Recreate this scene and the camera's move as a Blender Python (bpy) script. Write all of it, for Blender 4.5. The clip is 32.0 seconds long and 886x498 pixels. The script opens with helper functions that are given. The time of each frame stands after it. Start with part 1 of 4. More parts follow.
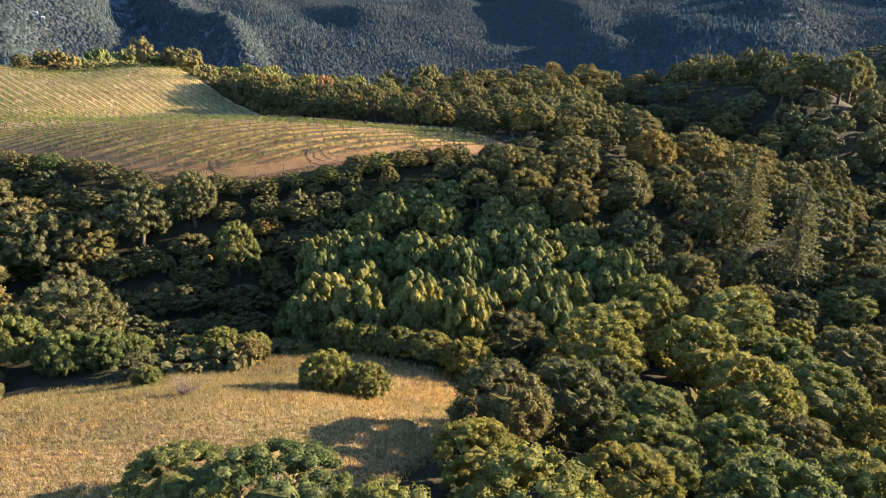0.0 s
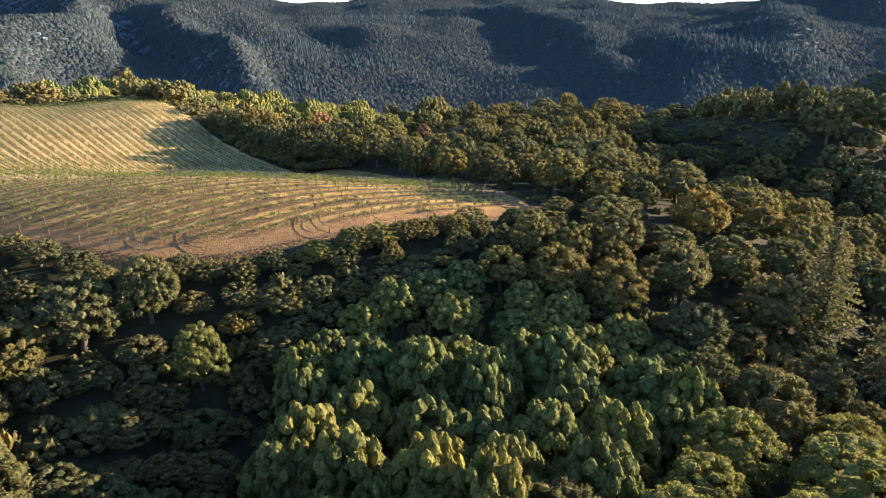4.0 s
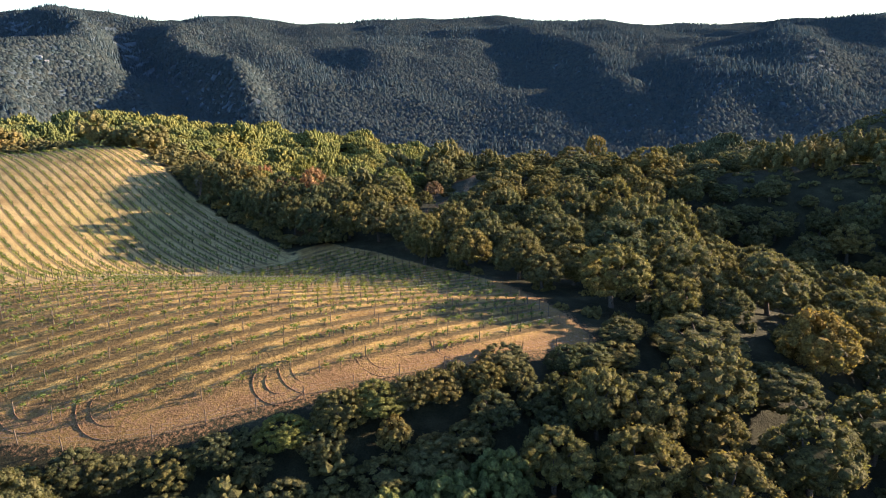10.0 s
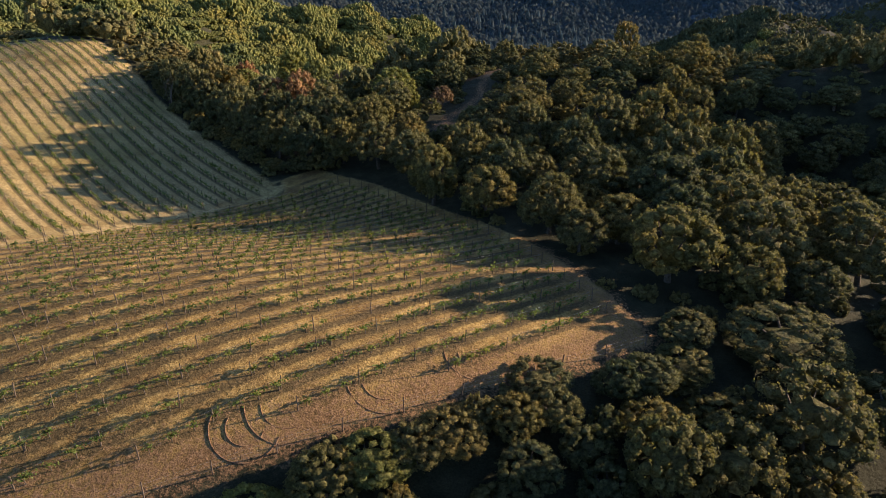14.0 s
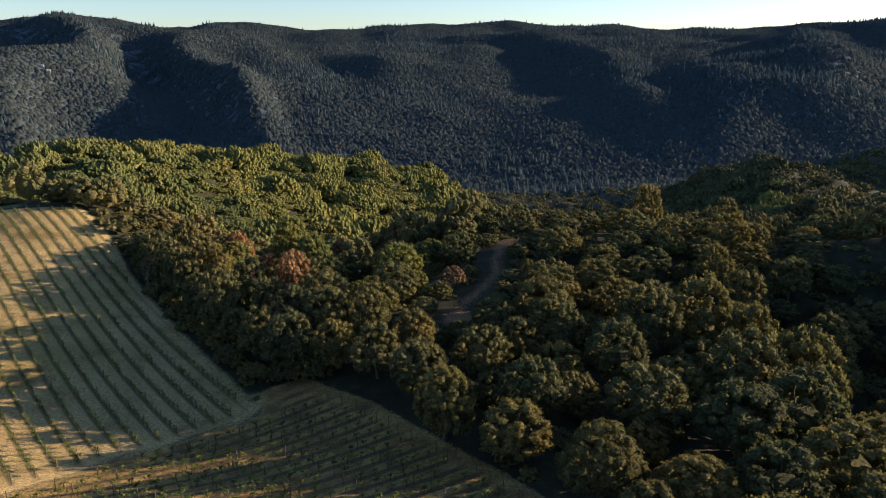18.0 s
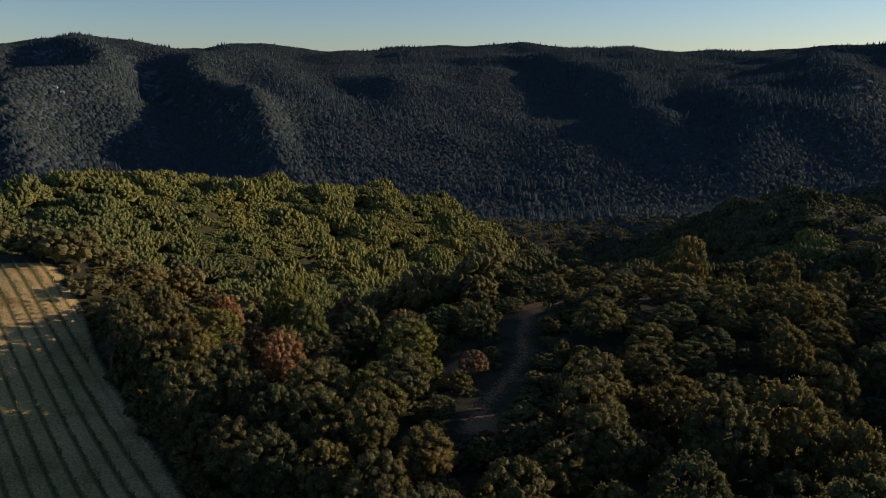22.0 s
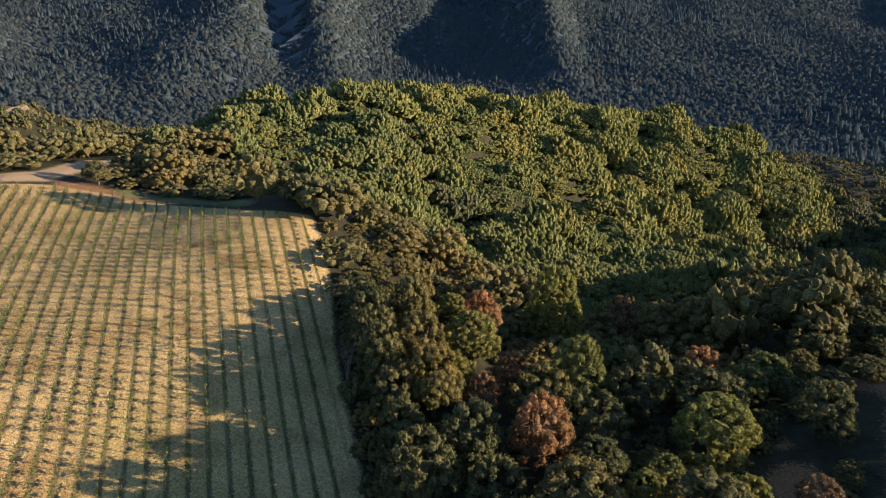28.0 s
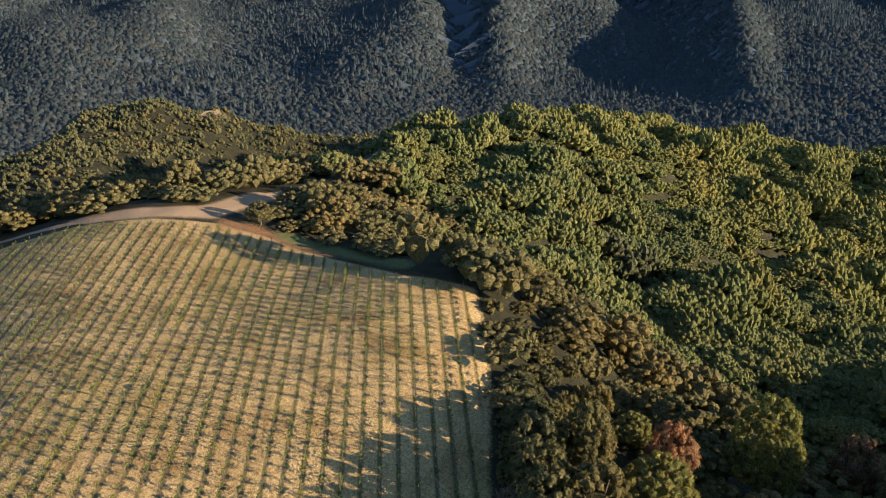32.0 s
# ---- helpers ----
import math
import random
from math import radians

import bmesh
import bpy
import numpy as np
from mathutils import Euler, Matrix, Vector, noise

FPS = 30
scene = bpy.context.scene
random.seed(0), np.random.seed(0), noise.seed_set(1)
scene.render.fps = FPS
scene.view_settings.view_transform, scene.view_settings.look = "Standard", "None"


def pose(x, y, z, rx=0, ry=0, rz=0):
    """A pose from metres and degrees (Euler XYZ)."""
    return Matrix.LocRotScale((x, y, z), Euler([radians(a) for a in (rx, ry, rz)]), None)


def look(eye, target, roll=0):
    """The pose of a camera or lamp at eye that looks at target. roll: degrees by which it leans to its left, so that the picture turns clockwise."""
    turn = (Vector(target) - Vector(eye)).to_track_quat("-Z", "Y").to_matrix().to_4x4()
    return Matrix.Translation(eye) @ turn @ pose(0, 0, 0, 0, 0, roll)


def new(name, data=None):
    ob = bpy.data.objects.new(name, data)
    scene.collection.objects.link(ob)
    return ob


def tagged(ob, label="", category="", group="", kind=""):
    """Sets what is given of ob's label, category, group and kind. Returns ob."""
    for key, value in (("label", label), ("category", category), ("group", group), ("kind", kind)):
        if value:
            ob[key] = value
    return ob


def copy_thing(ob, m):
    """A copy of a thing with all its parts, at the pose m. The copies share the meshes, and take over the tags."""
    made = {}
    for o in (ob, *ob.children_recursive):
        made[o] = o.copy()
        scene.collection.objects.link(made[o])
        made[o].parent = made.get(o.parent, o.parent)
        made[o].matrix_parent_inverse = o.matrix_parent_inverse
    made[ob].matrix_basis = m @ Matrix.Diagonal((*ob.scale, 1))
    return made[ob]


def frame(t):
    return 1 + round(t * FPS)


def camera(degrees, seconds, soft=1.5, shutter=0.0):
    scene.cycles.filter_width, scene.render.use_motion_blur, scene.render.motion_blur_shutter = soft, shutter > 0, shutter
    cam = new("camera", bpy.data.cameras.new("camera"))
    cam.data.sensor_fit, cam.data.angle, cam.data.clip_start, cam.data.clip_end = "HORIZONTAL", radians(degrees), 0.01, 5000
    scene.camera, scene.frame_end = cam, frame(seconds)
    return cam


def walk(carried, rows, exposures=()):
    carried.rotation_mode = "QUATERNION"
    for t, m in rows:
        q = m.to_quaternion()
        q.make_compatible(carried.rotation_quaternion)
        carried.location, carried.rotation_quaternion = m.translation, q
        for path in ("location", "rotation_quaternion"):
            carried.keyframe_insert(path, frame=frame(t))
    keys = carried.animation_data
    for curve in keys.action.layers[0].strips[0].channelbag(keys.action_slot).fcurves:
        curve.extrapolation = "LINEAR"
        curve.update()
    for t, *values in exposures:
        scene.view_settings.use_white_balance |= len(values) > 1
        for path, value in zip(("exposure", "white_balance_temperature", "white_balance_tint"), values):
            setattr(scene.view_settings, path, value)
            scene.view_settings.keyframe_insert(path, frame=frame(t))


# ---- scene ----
cam = camera(65.8, 32.0, soft=1.0)
METRES, EYE, TILT, LEAN, TURN = 200.0, 60.0, -19.5, 0.0, 0.0
ROWS = [
    (0.0, 0.0, 0.0, 0.0, 0.0, 0.0, 0.0),
    (0.5, -0.0009, 0.0138, 0.0071, 0.04, 0.11, 0.01),
    (1.0, -0.0018, 0.0276, 0.0143, 0.09, 0.38, 0.02),
    (1.5, -0.0028, 0.0414, 0.0215, 0.12, 0.57, 0.0),
    (2.0, -0.0037, 0.0551, 0.0285, 0.16, 0.68, -0.01),
    (2.5, -0.0046, 0.0687, 0.0357, 0.2, 0.87, -0.0),
    (3.0, -0.0054, 0.0824, 0.043, 0.26, 1.06, -0.03),
    (3.5, -0.0068, 0.0962, 0.0503, 0.27, 1.24, -0.02),
    (5.5, -0.0109, 0.1517, 0.0788, 0.45, 1.82, -0.03),
    (6.0, -0.012, 0.1654, 0.086, 0.48, 1.95, -0.04),
    (6.5, -0.0131, 0.1792, 0.0933, 0.52, 2.06, -0.06),
    (7.0, -0.014, 0.193, 0.1005, 0.58, 2.23, -0.07),
    (7.5, -0.0151, 0.2068, 0.1077, 0.6, 2.36, -0.09),
    (8.0, -0.0161, 0.2206, 0.115, 0.64, 2.47, -0.1),
    (8.5, -0.0169, 0.2342, 0.1226, 0.69, 2.57, -0.09),
    (9.0, -0.0181, 0.2472, 0.1294, 0.68, 2.64, -0.12),
    (9.5, -0.0189, 0.2611, 0.1366, 0.74, 2.78, -0.13),
    (10.0, -0.02, 0.2748, 0.1439, 0.75, 2.9, -0.15),
    (10.5, -0.021, 0.2886, 0.1507, 0.8, 3.03, -0.14),
    (11.0, -0.022, 0.3024, 0.1576, 0.84, 3.07, -0.16),
    (11.5, -0.0231, 0.316, 0.1647, 0.88, 3.19, -0.12),
    (12.0, -0.024, 0.3297, 0.172, 0.93, 3.21, -0.13),
    (12.5, -0.0253, 0.3434, 0.1792, 0.94, 3.31, -0.15),
    (13.0, -0.0261, 0.3571, 0.1865, 0.98, 3.45, -0.15),
    (13.5, -0.027, 0.3702, 0.191, 1.03, 1.64, -0.15),
    (14.0, -0.0278, 0.3851, 0.2013, 1.13, -7.71, -0.22),
    (14.5, -0.0287, 0.399, 0.2099, 1.16, -3.59, -0.24),
    (15.0, -0.0297, 0.4119, 0.2167, 1.25, 2.41, -0.22),
    (15.5, -0.0307, 0.4249, 0.2237, 1.33, 6.85, -0.21),
    (17.5, -0.0347, 0.4796, 0.2519, 1.58, 2.73, -0.25),
    (18.0, -0.0357, 0.4931, 0.2599, 1.59, 3.19, -0.27),
    (18.5, -0.037, 0.5073, 0.2666, 1.61, 4.14, -0.26),
    (19.0, -0.0377, 0.5206, 0.274, 1.64, 4.44, -0.27),
    (19.5, -0.0388, 0.5345, 0.2812, 1.66, 4.54, -0.3),
    (20.0, -0.0398, 0.548, 0.2888, 1.68, 4.56, -0.32),
    (20.5, -0.0407, 0.5618, 0.2963, 1.69, 4.63, -0.36),
    (21.0, -0.0415, 0.5753, 0.3038, 1.73, 4.75, -0.37),
    (21.5, -0.043, 0.5889, 0.3111, 1.89, 4.74, -0.45),
    (22.0, -0.045, 0.6024, 0.3187, 2.57, 4.77, -0.78),
    (22.5, -0.0471, 0.6159, 0.3263, 3.85, 4.72, -1.28),
    (23.0, -0.0501, 0.6296, 0.3339, 5.41, 4.8, -1.87),
    (23.5, -0.0536, 0.6432, 0.3412, 7.11, 4.7, -2.5),
    (24.0, -0.0573, 0.656, 0.349, 8.97, 4.58, -3.17),
    (24.5, -0.0618, 0.6689, 0.3566, 10.79, 4.55, -3.81),
    (25.0, -0.0663, 0.6814, 0.3644, 12.72, 4.35, -4.46),
    (25.5, -0.0725, 0.6943, 0.372, 14.64, 4.21, -5.11),
    (26.0, -0.0782, 0.7061, 0.3792, 16.53, 3.9, -5.74),
    (26.5, -0.0846, 0.7188, 0.3867, 18.45, -0.03, -6.32),
    (28.5, -0.1174, 0.7653, 0.4204, 25.97, -5.56, -8.93),
    (29.0, -0.1264, 0.776, 0.4278, 27.95, -5.7, -9.54),
    (29.5, -0.1356, 0.7862, 0.4353, 29.94, -5.91, -10.13),
    (30.0, -0.1454, 0.7962, 0.4425, 31.87, -6.15, -10.7),
    (30.5, -0.1555, 0.8057, 0.4498, 33.83, -6.46, -11.28),
    (31.0, -0.1656, 0.8146, 0.4573, 35.75, -6.8, -11.78),
    (31.5, -0.1761, 0.8237, 0.4644, 36.99, -7.02, -12.08),
    (32.0, -0.1864, 0.8325, 0.4713, 37.67, -7.23, -12.2),
]
WHITE = (6500, 16)
EXPOSURES = [(t, stops, *WHITE) for t, stops in ((0, 2.43), (3.5, 2.35), (6, 2.36), (9, 2.2), (13, 1.64), (14, 1.35), (15, 1.6), (15.5, 1.55), (17.5, 1.1), (19, 1.3), (20, 1.1), (21.5, 0.42), (23, -0.12), (24, -0.05), (25, 0.25), (26, 0.4), (26.5, 0.75), (28.5, 1.45), (32, 1.4))]
walk(cam, [(t, pose(0, 0, EYE, TILT, LEAN, TURN) @ pose(METRES * x, METRES * y, METRES * z, 90 + pitch, roll, yaw)) for t, x, y, z, yaw, pitch, roll in ROWS], EXPOSURES)

# ---- light: a low late sun from the right, clear hazy sky ----
SUN_AZ, SUN_EL = 70.0, 12.0
world = bpy.data.worlds.new("sky")
scene.world = world
world.use_nodes = True
wn = world.node_tree.nodes
sky = wn.new("ShaderNodeTexSky")
sky.sky_type, sky.sun_disc = "NISHITA", False
sky.sun_elevation, sky.sun_rotation = radians(SUN_EL), radians(SUN_AZ)
sky.air_density, sky.dust_density, sky.ozone_density, sky.altitude = 0.9, 0.3, 3.0, 300
wn["Background"].inputs["Strength"].default_value = 0.095
world.node_tree.links.new(sky.outputs["Color"], wn["Background"].inputs["Color"])
sun_data = bpy.data.lights.new("sun", "SUN")
sun_data.energy, sun_data.angle, sun_data.color = 5.0, radians(0.6), (1.0, 0.79, 0.55)
sun = new("sun", sun_data)
sa, se = radians(SUN_AZ), radians(SUN_EL)
sun.matrix_world = look((0, 0, 400), (-math.sin(sa) * math.cos(se), -math.cos(sa) * math.cos(se), 400 - math.sin(se)))


# ---- materials ----
def material(name, rough=0.8, spec=0.3):
    m = bpy.data.materials.new(name)
    m.use_nodes = True
    b = m.node_tree.nodes["Principled BSDF"]
    b.inputs["Roughness"].default_value = rough
    b.inputs["Specular IOR Level"].default_value = spec
    return m, m.node_tree.nodes, m.node_tree.links, b


def noise_node(n, l, scale, detail=4.0, vector=None, rough=0.55):
    t = n.new("ShaderNodeTexNoise")
    t.inputs["Scale"].default_value, t.inputs["Detail"].default_value, t.inputs["Roughness"].default_value = scale, detail, rough
    if vector is None:
        vector = n.new("ShaderNodeTexCoord").outputs["Object"]
    l.new(vector, t.inputs["Vector"])
    return t.outputs["Fac"]


def ramp(n, l, fac, stops):
    r = n.new("ShaderNodeValToRGB")
    e = r.color_ramp.elements
    while len(e) < len(stops):
        e.new(0.5)
    for el, (p, c) in zip(e, stops):
        el.position, el.color = p, (*c, 1)
    l.new(fac, r.inputs["Fac"])
    return r.outputs["Color"]


def blend(n, l, fac, a, b, mode="MIX"):
    m = n.new("ShaderNodeMix")
    m.data_type, m.blend_type = "RGBA", mode
    for s, v in ((m.inputs[0], fac), (m.inputs[6], a), (m.inputs[7], b)):
        if isinstance(v, (int, float)):
            s.default_value = v
        elif isinstance(v, tuple):
            s.default_value = (*v, 1)
        else:
            l.new(v, s)
    return m.outputs[2]


def scaled(n, l, value, lo, hi, a=0.0, b=1.0):
    m = n.new("ShaderNodeMapRange")
    l.new(value, m.inputs[0])
    for i, v in zip((1, 2, 3, 4), (lo, hi, a, b)):
        m.inputs[i].default_value = v
    return m.outputs[0]


def bump(n, l, b, height, strength, distance):
    k = n.new("ShaderNodeBump")
    k.inputs["Strength"].default_value, k.inputs["Distance"].default_value = strength, distance
    l.new(height, k.inputs["Height"])
    l.new(k.outputs["Normal"], b.inputs["Normal"])


def foliage(name, dark, mid, light, rough=0.8, spec=0.08, through_light=0.36, grain=2.6, upright=1.0, relief=0.6, gap_shade=0.5, glow=(1.15, 1.15, 0.75)):
    """Leaves: each leaf and each tree a little different, gaps painted darker, with light shining through."""
    m, n, l, b = material(name, rough, spec)
    geo = n.new("ShaderNodeNewGeometry")
    info = n.new("ShaderNodeObjectInfo")
    leaf = ramp(n, l, geo.outputs["Random Per Island"], [(0.0, dark), (0.5, mid), (1.0, light)])
    patch = noise_node(n, l, 0.35, 3.0, geo.outputs["Position"])
    tint = ramp(n, l, patch, [(0.3, (0.80, 0.85, 0.84)), (0.7, (1.14, 1.09, 0.97))])
    col = blend(n, l, 1.0, leaf, tint, "MULTIPLY")
    stand = noise_node(n, l, 0.055, 3.0, geo.outputs["Position"])
    tint = ramp(n, l, stand, [(0.32, (0.78, 0.86, 0.86)), (0.5, (1.0, 1.0, 1.0)), (0.68, (1.20, 1.04, 0.92))])
    col = blend(n, l, 1.0, col, tint, "MULTIPLY")
    tree = ramp(n, l, info.outputs["Random"], [(0.0, (0.76, 0.84, 0.90)), (0.5, (1.0, 1.0, 1.0)), (1.0, (1.20, 1.10, 0.90))])
    col = blend(n, l, 1.0, col, tree, "MULTIPLY")
    stretch = n.new("ShaderNodeMapping")
    l.new(geo.outputs["Position"], stretch.inputs["Vector"])
    stretch.inputs["Scale"].default_value = (1, 1, upright)
    sprays = noise_node(n, l, grain, 5.0, stretch.outputs[0], 0.68)
    # noise hollows between sprays darkened, crests lightened: leaf shade put into the colour
    col = blend(n, l, 1.0, col, ramp(n, l, sprays, [(0.36, (1 - gap_shade,) * 3), (0.5, (1.03, 1.03, 1.03)), (0.66, (1 + gap_shade, 1 + gap_shade, 1 + 0.75 * gap_shade))]), "MULTIPLY")
    bump(n, l, b, sprays, 1.0, relief)
    l.new(col, b.inputs["Base Color"])
    tr = n.new("ShaderNodeBsdfTranslucent")
    l.new(blend(n, l, 1.0, col, glow, "MULTIPLY"), tr.inputs["Color"])
    mix = n.new("ShaderNodeMixShader")
    mix.inputs[0].default_value = through_light
    l.new(b.outputs[0], mix.inputs[1])
    l.new(tr.outputs[0], mix.inputs[2])
    l.new(mix.outputs[0], n["Material Output"].inputs["Surface"])
    return m


OAK = foliage("oak_leaves", (0.112, 0.112, 0.056), (0.153, 0.149, 0.073), (0.204, 0.191, 0.098))
BAY = foliage("laurel_leaves", (0.140, 0.158, 0.060), (0.190, 0.206, 0.079), (0.246, 0.255, 0.106), upright=0.75)
SCRUB = foliage("scrub_leaves", (0.136, 0.128, 0.063), (0.184, 0.170, 0.082), (0.240, 0.214, 0.106))
RUST = foliage("rusty_leaves", (0.200, 0.120, 0.080), (0.290, 0.180, 0.118), (0.380, 0.250, 0.170))
GOLD = foliage("golden_leaves", (0.140, 0.122, 0.053), (0.207, 0.175, 0.076), (0.271, 0.225, 0.101))
NEEDLES = foliage("needles", (0.101, 0.110, 0.065), (0.151, 0.156, 0.091), (0.211, 0.204, 0.120), through_light=0.2)
# blue, lightened base colours: haze over the mountain put into the leaf colour
HAZED_WOOD = foliage("hazed_far_leaves", (0.144, 0.190, 0.222), (0.158, 0.206, 0.238), (0.172, 0.220, 0.250), 0.9, 0.03, 0.72, 0.12, 0.8, 1.0, 0.2, (1.0, 1.06, 1.12))
VINE = foliage("vine_leaves", (0.110, 0.150, 0.045), (0.165, 0.210, 0.066), (0.220, 0.255, 0.095), through_light=0.4)
STRAW = foliage("dry_grass", (0.22, 0.168, 0.085), (0.32, 0.245, 0.130), (0.42, 0.33, 0.185), 0.85, 0.1, 0.35)


def bark_material():
    m, n, l, b = material("bark", 0.9, 0.2)
    f = noise_node(n, l, 7.0, 5.0)
    l.new(ramp(n, l, f, [(0.3, (0.045, 0.034, 0.026)), (0.7, (0.15, 0.125, 0.10))]), b.inputs["Base Color"])
    bump(n, l, b, f, 0.6, 0.05)
    return m


def wood_material():
    m, n, l, b = material("weathered_post", 0.85, 0.2)
    f = noise_node(n, l, 9.0, 4.0)
    l.new(ramp(n, l, f, [(0.3, (0.07, 0.05, 0.038)), (0.7, (0.17, 0.13, 0.10))]), b.inputs["Base Color"])
    return m


def dead_material():
    m, n, l, b = material("bare_twigs", 0.85, 0.2)
    f = noise_node(n, l, 6.0, 4.0)
    l.new(ramp(n, l, f, [(0.3, (0.10, 0.075, 0.058)), (0.7, (0.23, 0.18, 0.14))]), b.inputs["Base Color"])
    return m


def wire_material():
    m, n, l, b = material("galvanised_wire", 0.45, 0.5)
    b.inputs["Metallic"].default_value = 0.9
    b.inputs["Base Color"].default_value = (0.35, 0.35, 0.34, 1)
    return m


def plain_material(name, a, c):
    m, n, l, b = material(name, 0.7, 0.3)
    l.new(ramp(n, l, noise_node(n, l, 1.5, 4.0), [(0.35, a), (0.65, c)]), b.inputs["Base Color"])
    return m


def clod_material():
    m, n, l, b = material("red_clods", 0.95, 0.1)
    f = noise_node(n, l, 5.0, 6.0)
    l.new(ramp(n, l, f, [(0.3, (0.11, 0.058, 0.034)), (0.5, (0.20, 0.115, 0.066)), (0.7, (0.30, 0.19, 0.115))]), b.inputs["Base Color"])
    bump(n, l, b, f, 1.0, 0.15)
    return m


BARK, POST, DEAD, WIRE = bark_material(), wood_material(), dead_material(), wire_material()


UP_AZ, LOW_AZ, SPACING = radians(-43.0), radians(54.0), 2.5  # lie and spacing of the vine rows


def ground_material():
    """Bare and grassy land: leaf litter, meadow, worked soil between the vines, beaten tracks, far wooded slopes with
    painted haze.
    """
    m, n, l, b = material("land", 0.92, 0.15)
    pos = n.new("ShaderNodeNewGeometry").outputs["Position"]
    big, mid, fine = noise_node(n, l, 0.045, 5.0, pos), noise_node(n, l, 0.35, 5.0, pos), noise_node(n, l, 2.6, 6.0, pos, 0.7)

    def mask(name):
        a = n.new("ShaderNodeAttribute")
        a.attribute_name = name
        return a.outputs["Fac"]

    def edged(name, spread=0.35):
        add = n.new("ShaderNodeMath")
        add.operation = "MULTIPLY_ADD"
        l.new(scaled(n, l, fine, 0.3, 0.7, -0.5, 0.5), add.inputs[0])
        add.inputs[1].default_value = spread
        l.new(mask(name), add.inputs[2])
        return scaled(n, l, add.outputs[0], 0.35, 0.65)

    litter = ramp(n, l, mid, [(0.3, (0.020, 0.021, 0.012)), (0.55, (0.036, 0.036, 0.019)), (0.75, (0.060, 0.055, 0.030))])
    straw = ramp(n, l, fine, [(0.25, (0.165, 0.125, 0.064)), (0.5, (0.29, 0.218, 0.115)), (0.75, (0.40, 0.305, 0.170))])
    tinge = ramp(n, l, mid, [(0.32, (0.80, 0.92, 0.62)), (0.5, (1.0, 1.0, 1.0)), (0.68, (1.12, 0.88, 0.80))])
    straw = blend(n, l, 0.9, straw, tinge, "MULTIPLY")
    soil = ramp(n, l, fine, [(0.25, (0.094, 0.055, 0.021)), (0.5, (0.188, 0.114, 0.045)), (0.75, (0.28, 0.185, 0.080))])
    mown = ramp(n, l, fine, [(0.28, (0.190, 0.126, 0.052)), (0.46, (0.40, 0.285, 0.124)), (0.66, (0.60, 0.455, 0.218))])
    green = blend(n, l, scaled(n, l, big, 0.50, 0.70), mown, blend(n, l, 1.0, mown, (0.80, 0.86, 0.70), "MULTIPLY"))
    worn = ramp(n, l, noise_node(n, l, 0.11, 4.0, pos, 0.65), [(0.33, (0.66, 0.60, 0.54)), (0.48, (0.98, 0.97, 0.95)), (0.66, (1.12, 1.12, 1.12))])
    green = blend(n, l, 1.0, green, worn, "MULTIPLY")
    red = ramp(n, l, fine, [(0.25, (0.115, 0.060, 0.028)), (0.5, (0.215, 0.120, 0.060)), (0.8, (0.33, 0.205, 0.108))])
    weeds = ramp(n, l, fine, [(0.25, (0.070, 0.056, 0.028)), (0.5, (0.126, 0.100, 0.050)), (0.8, (0.220, 0.172, 0.090))])
    xyz = n.new("ShaderNodeSeparateXYZ")
    l.new(pos, xyz.inputs[0])

    def math_(op, a, c):
        k = n.new("ShaderNodeMath")
        k.operation = op
        for s, v in zip(k.inputs, (a, c)):
            if isinstance(v, (int, float)):
                s.default_value = v
            else:
                l.new(v, s)
        return k.outputs[0]

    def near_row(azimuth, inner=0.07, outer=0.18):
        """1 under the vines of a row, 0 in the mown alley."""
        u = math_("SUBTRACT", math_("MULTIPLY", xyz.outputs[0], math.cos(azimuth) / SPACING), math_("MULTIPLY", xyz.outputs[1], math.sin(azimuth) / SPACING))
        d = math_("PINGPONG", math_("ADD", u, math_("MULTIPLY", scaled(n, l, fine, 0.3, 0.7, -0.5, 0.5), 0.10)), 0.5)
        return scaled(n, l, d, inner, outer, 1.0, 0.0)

    col = blend(n, l, edged("meadow"), litter, straw)
    upper = blend(n, l, math_("MULTIPLY", near_row(UP_AZ), mask("rows_up")), green, weeds)
    col = blend(n, l, edged("vines", 0.2), col, upper)
    alley = blend(n, l, scaled(n, l, mid, 0.36, 0.62), soil, blend(n, l, 1.0, green, (0.88, 0.80, 0.62), "MULTIPLY"))
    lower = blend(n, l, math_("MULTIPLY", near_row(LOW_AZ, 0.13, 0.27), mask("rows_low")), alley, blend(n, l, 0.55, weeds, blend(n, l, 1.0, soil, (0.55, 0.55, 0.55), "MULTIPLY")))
    col = blend(n, l, edged("worked", 0.3), col, lower)
    col = blend(n, l, edged("red", 0.7), col, red)
    col = blend(n, l, edged("track", 0.3), col, blend(n, l, 0.72, red, (0.42, 0.32, 0.20)))
    col = blend(n, l, edged("grass", 0.4), col, ramp(n, l, fine, [(0.25, (0.07, 0.09, 0.03)), (0.5, (0.12, 0.14, 0.05)), (0.8, (0.21, 0.21, 0.09))]))
    # distant ground: the blue of haze is mixed into its colour
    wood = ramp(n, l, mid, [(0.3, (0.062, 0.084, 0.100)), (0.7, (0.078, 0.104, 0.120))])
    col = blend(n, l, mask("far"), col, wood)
    grit = ramp(n, l, noise_node(n, l, 7.0, 3.0, pos, 0.7), [(0.36, (0.58, 0.58, 0.58)), (0.5, (1.0, 1.0, 1.0)), (0.64, (1.3, 1.3, 1.3))])
    col = blend(n, l, 1.0, col, grit, "MULTIPLY")
    l.new(col, b.inputs["Base Color"])
    bump(n, l, b, fine, 0.9, 0.3)
    return m


LAND = ground_material()


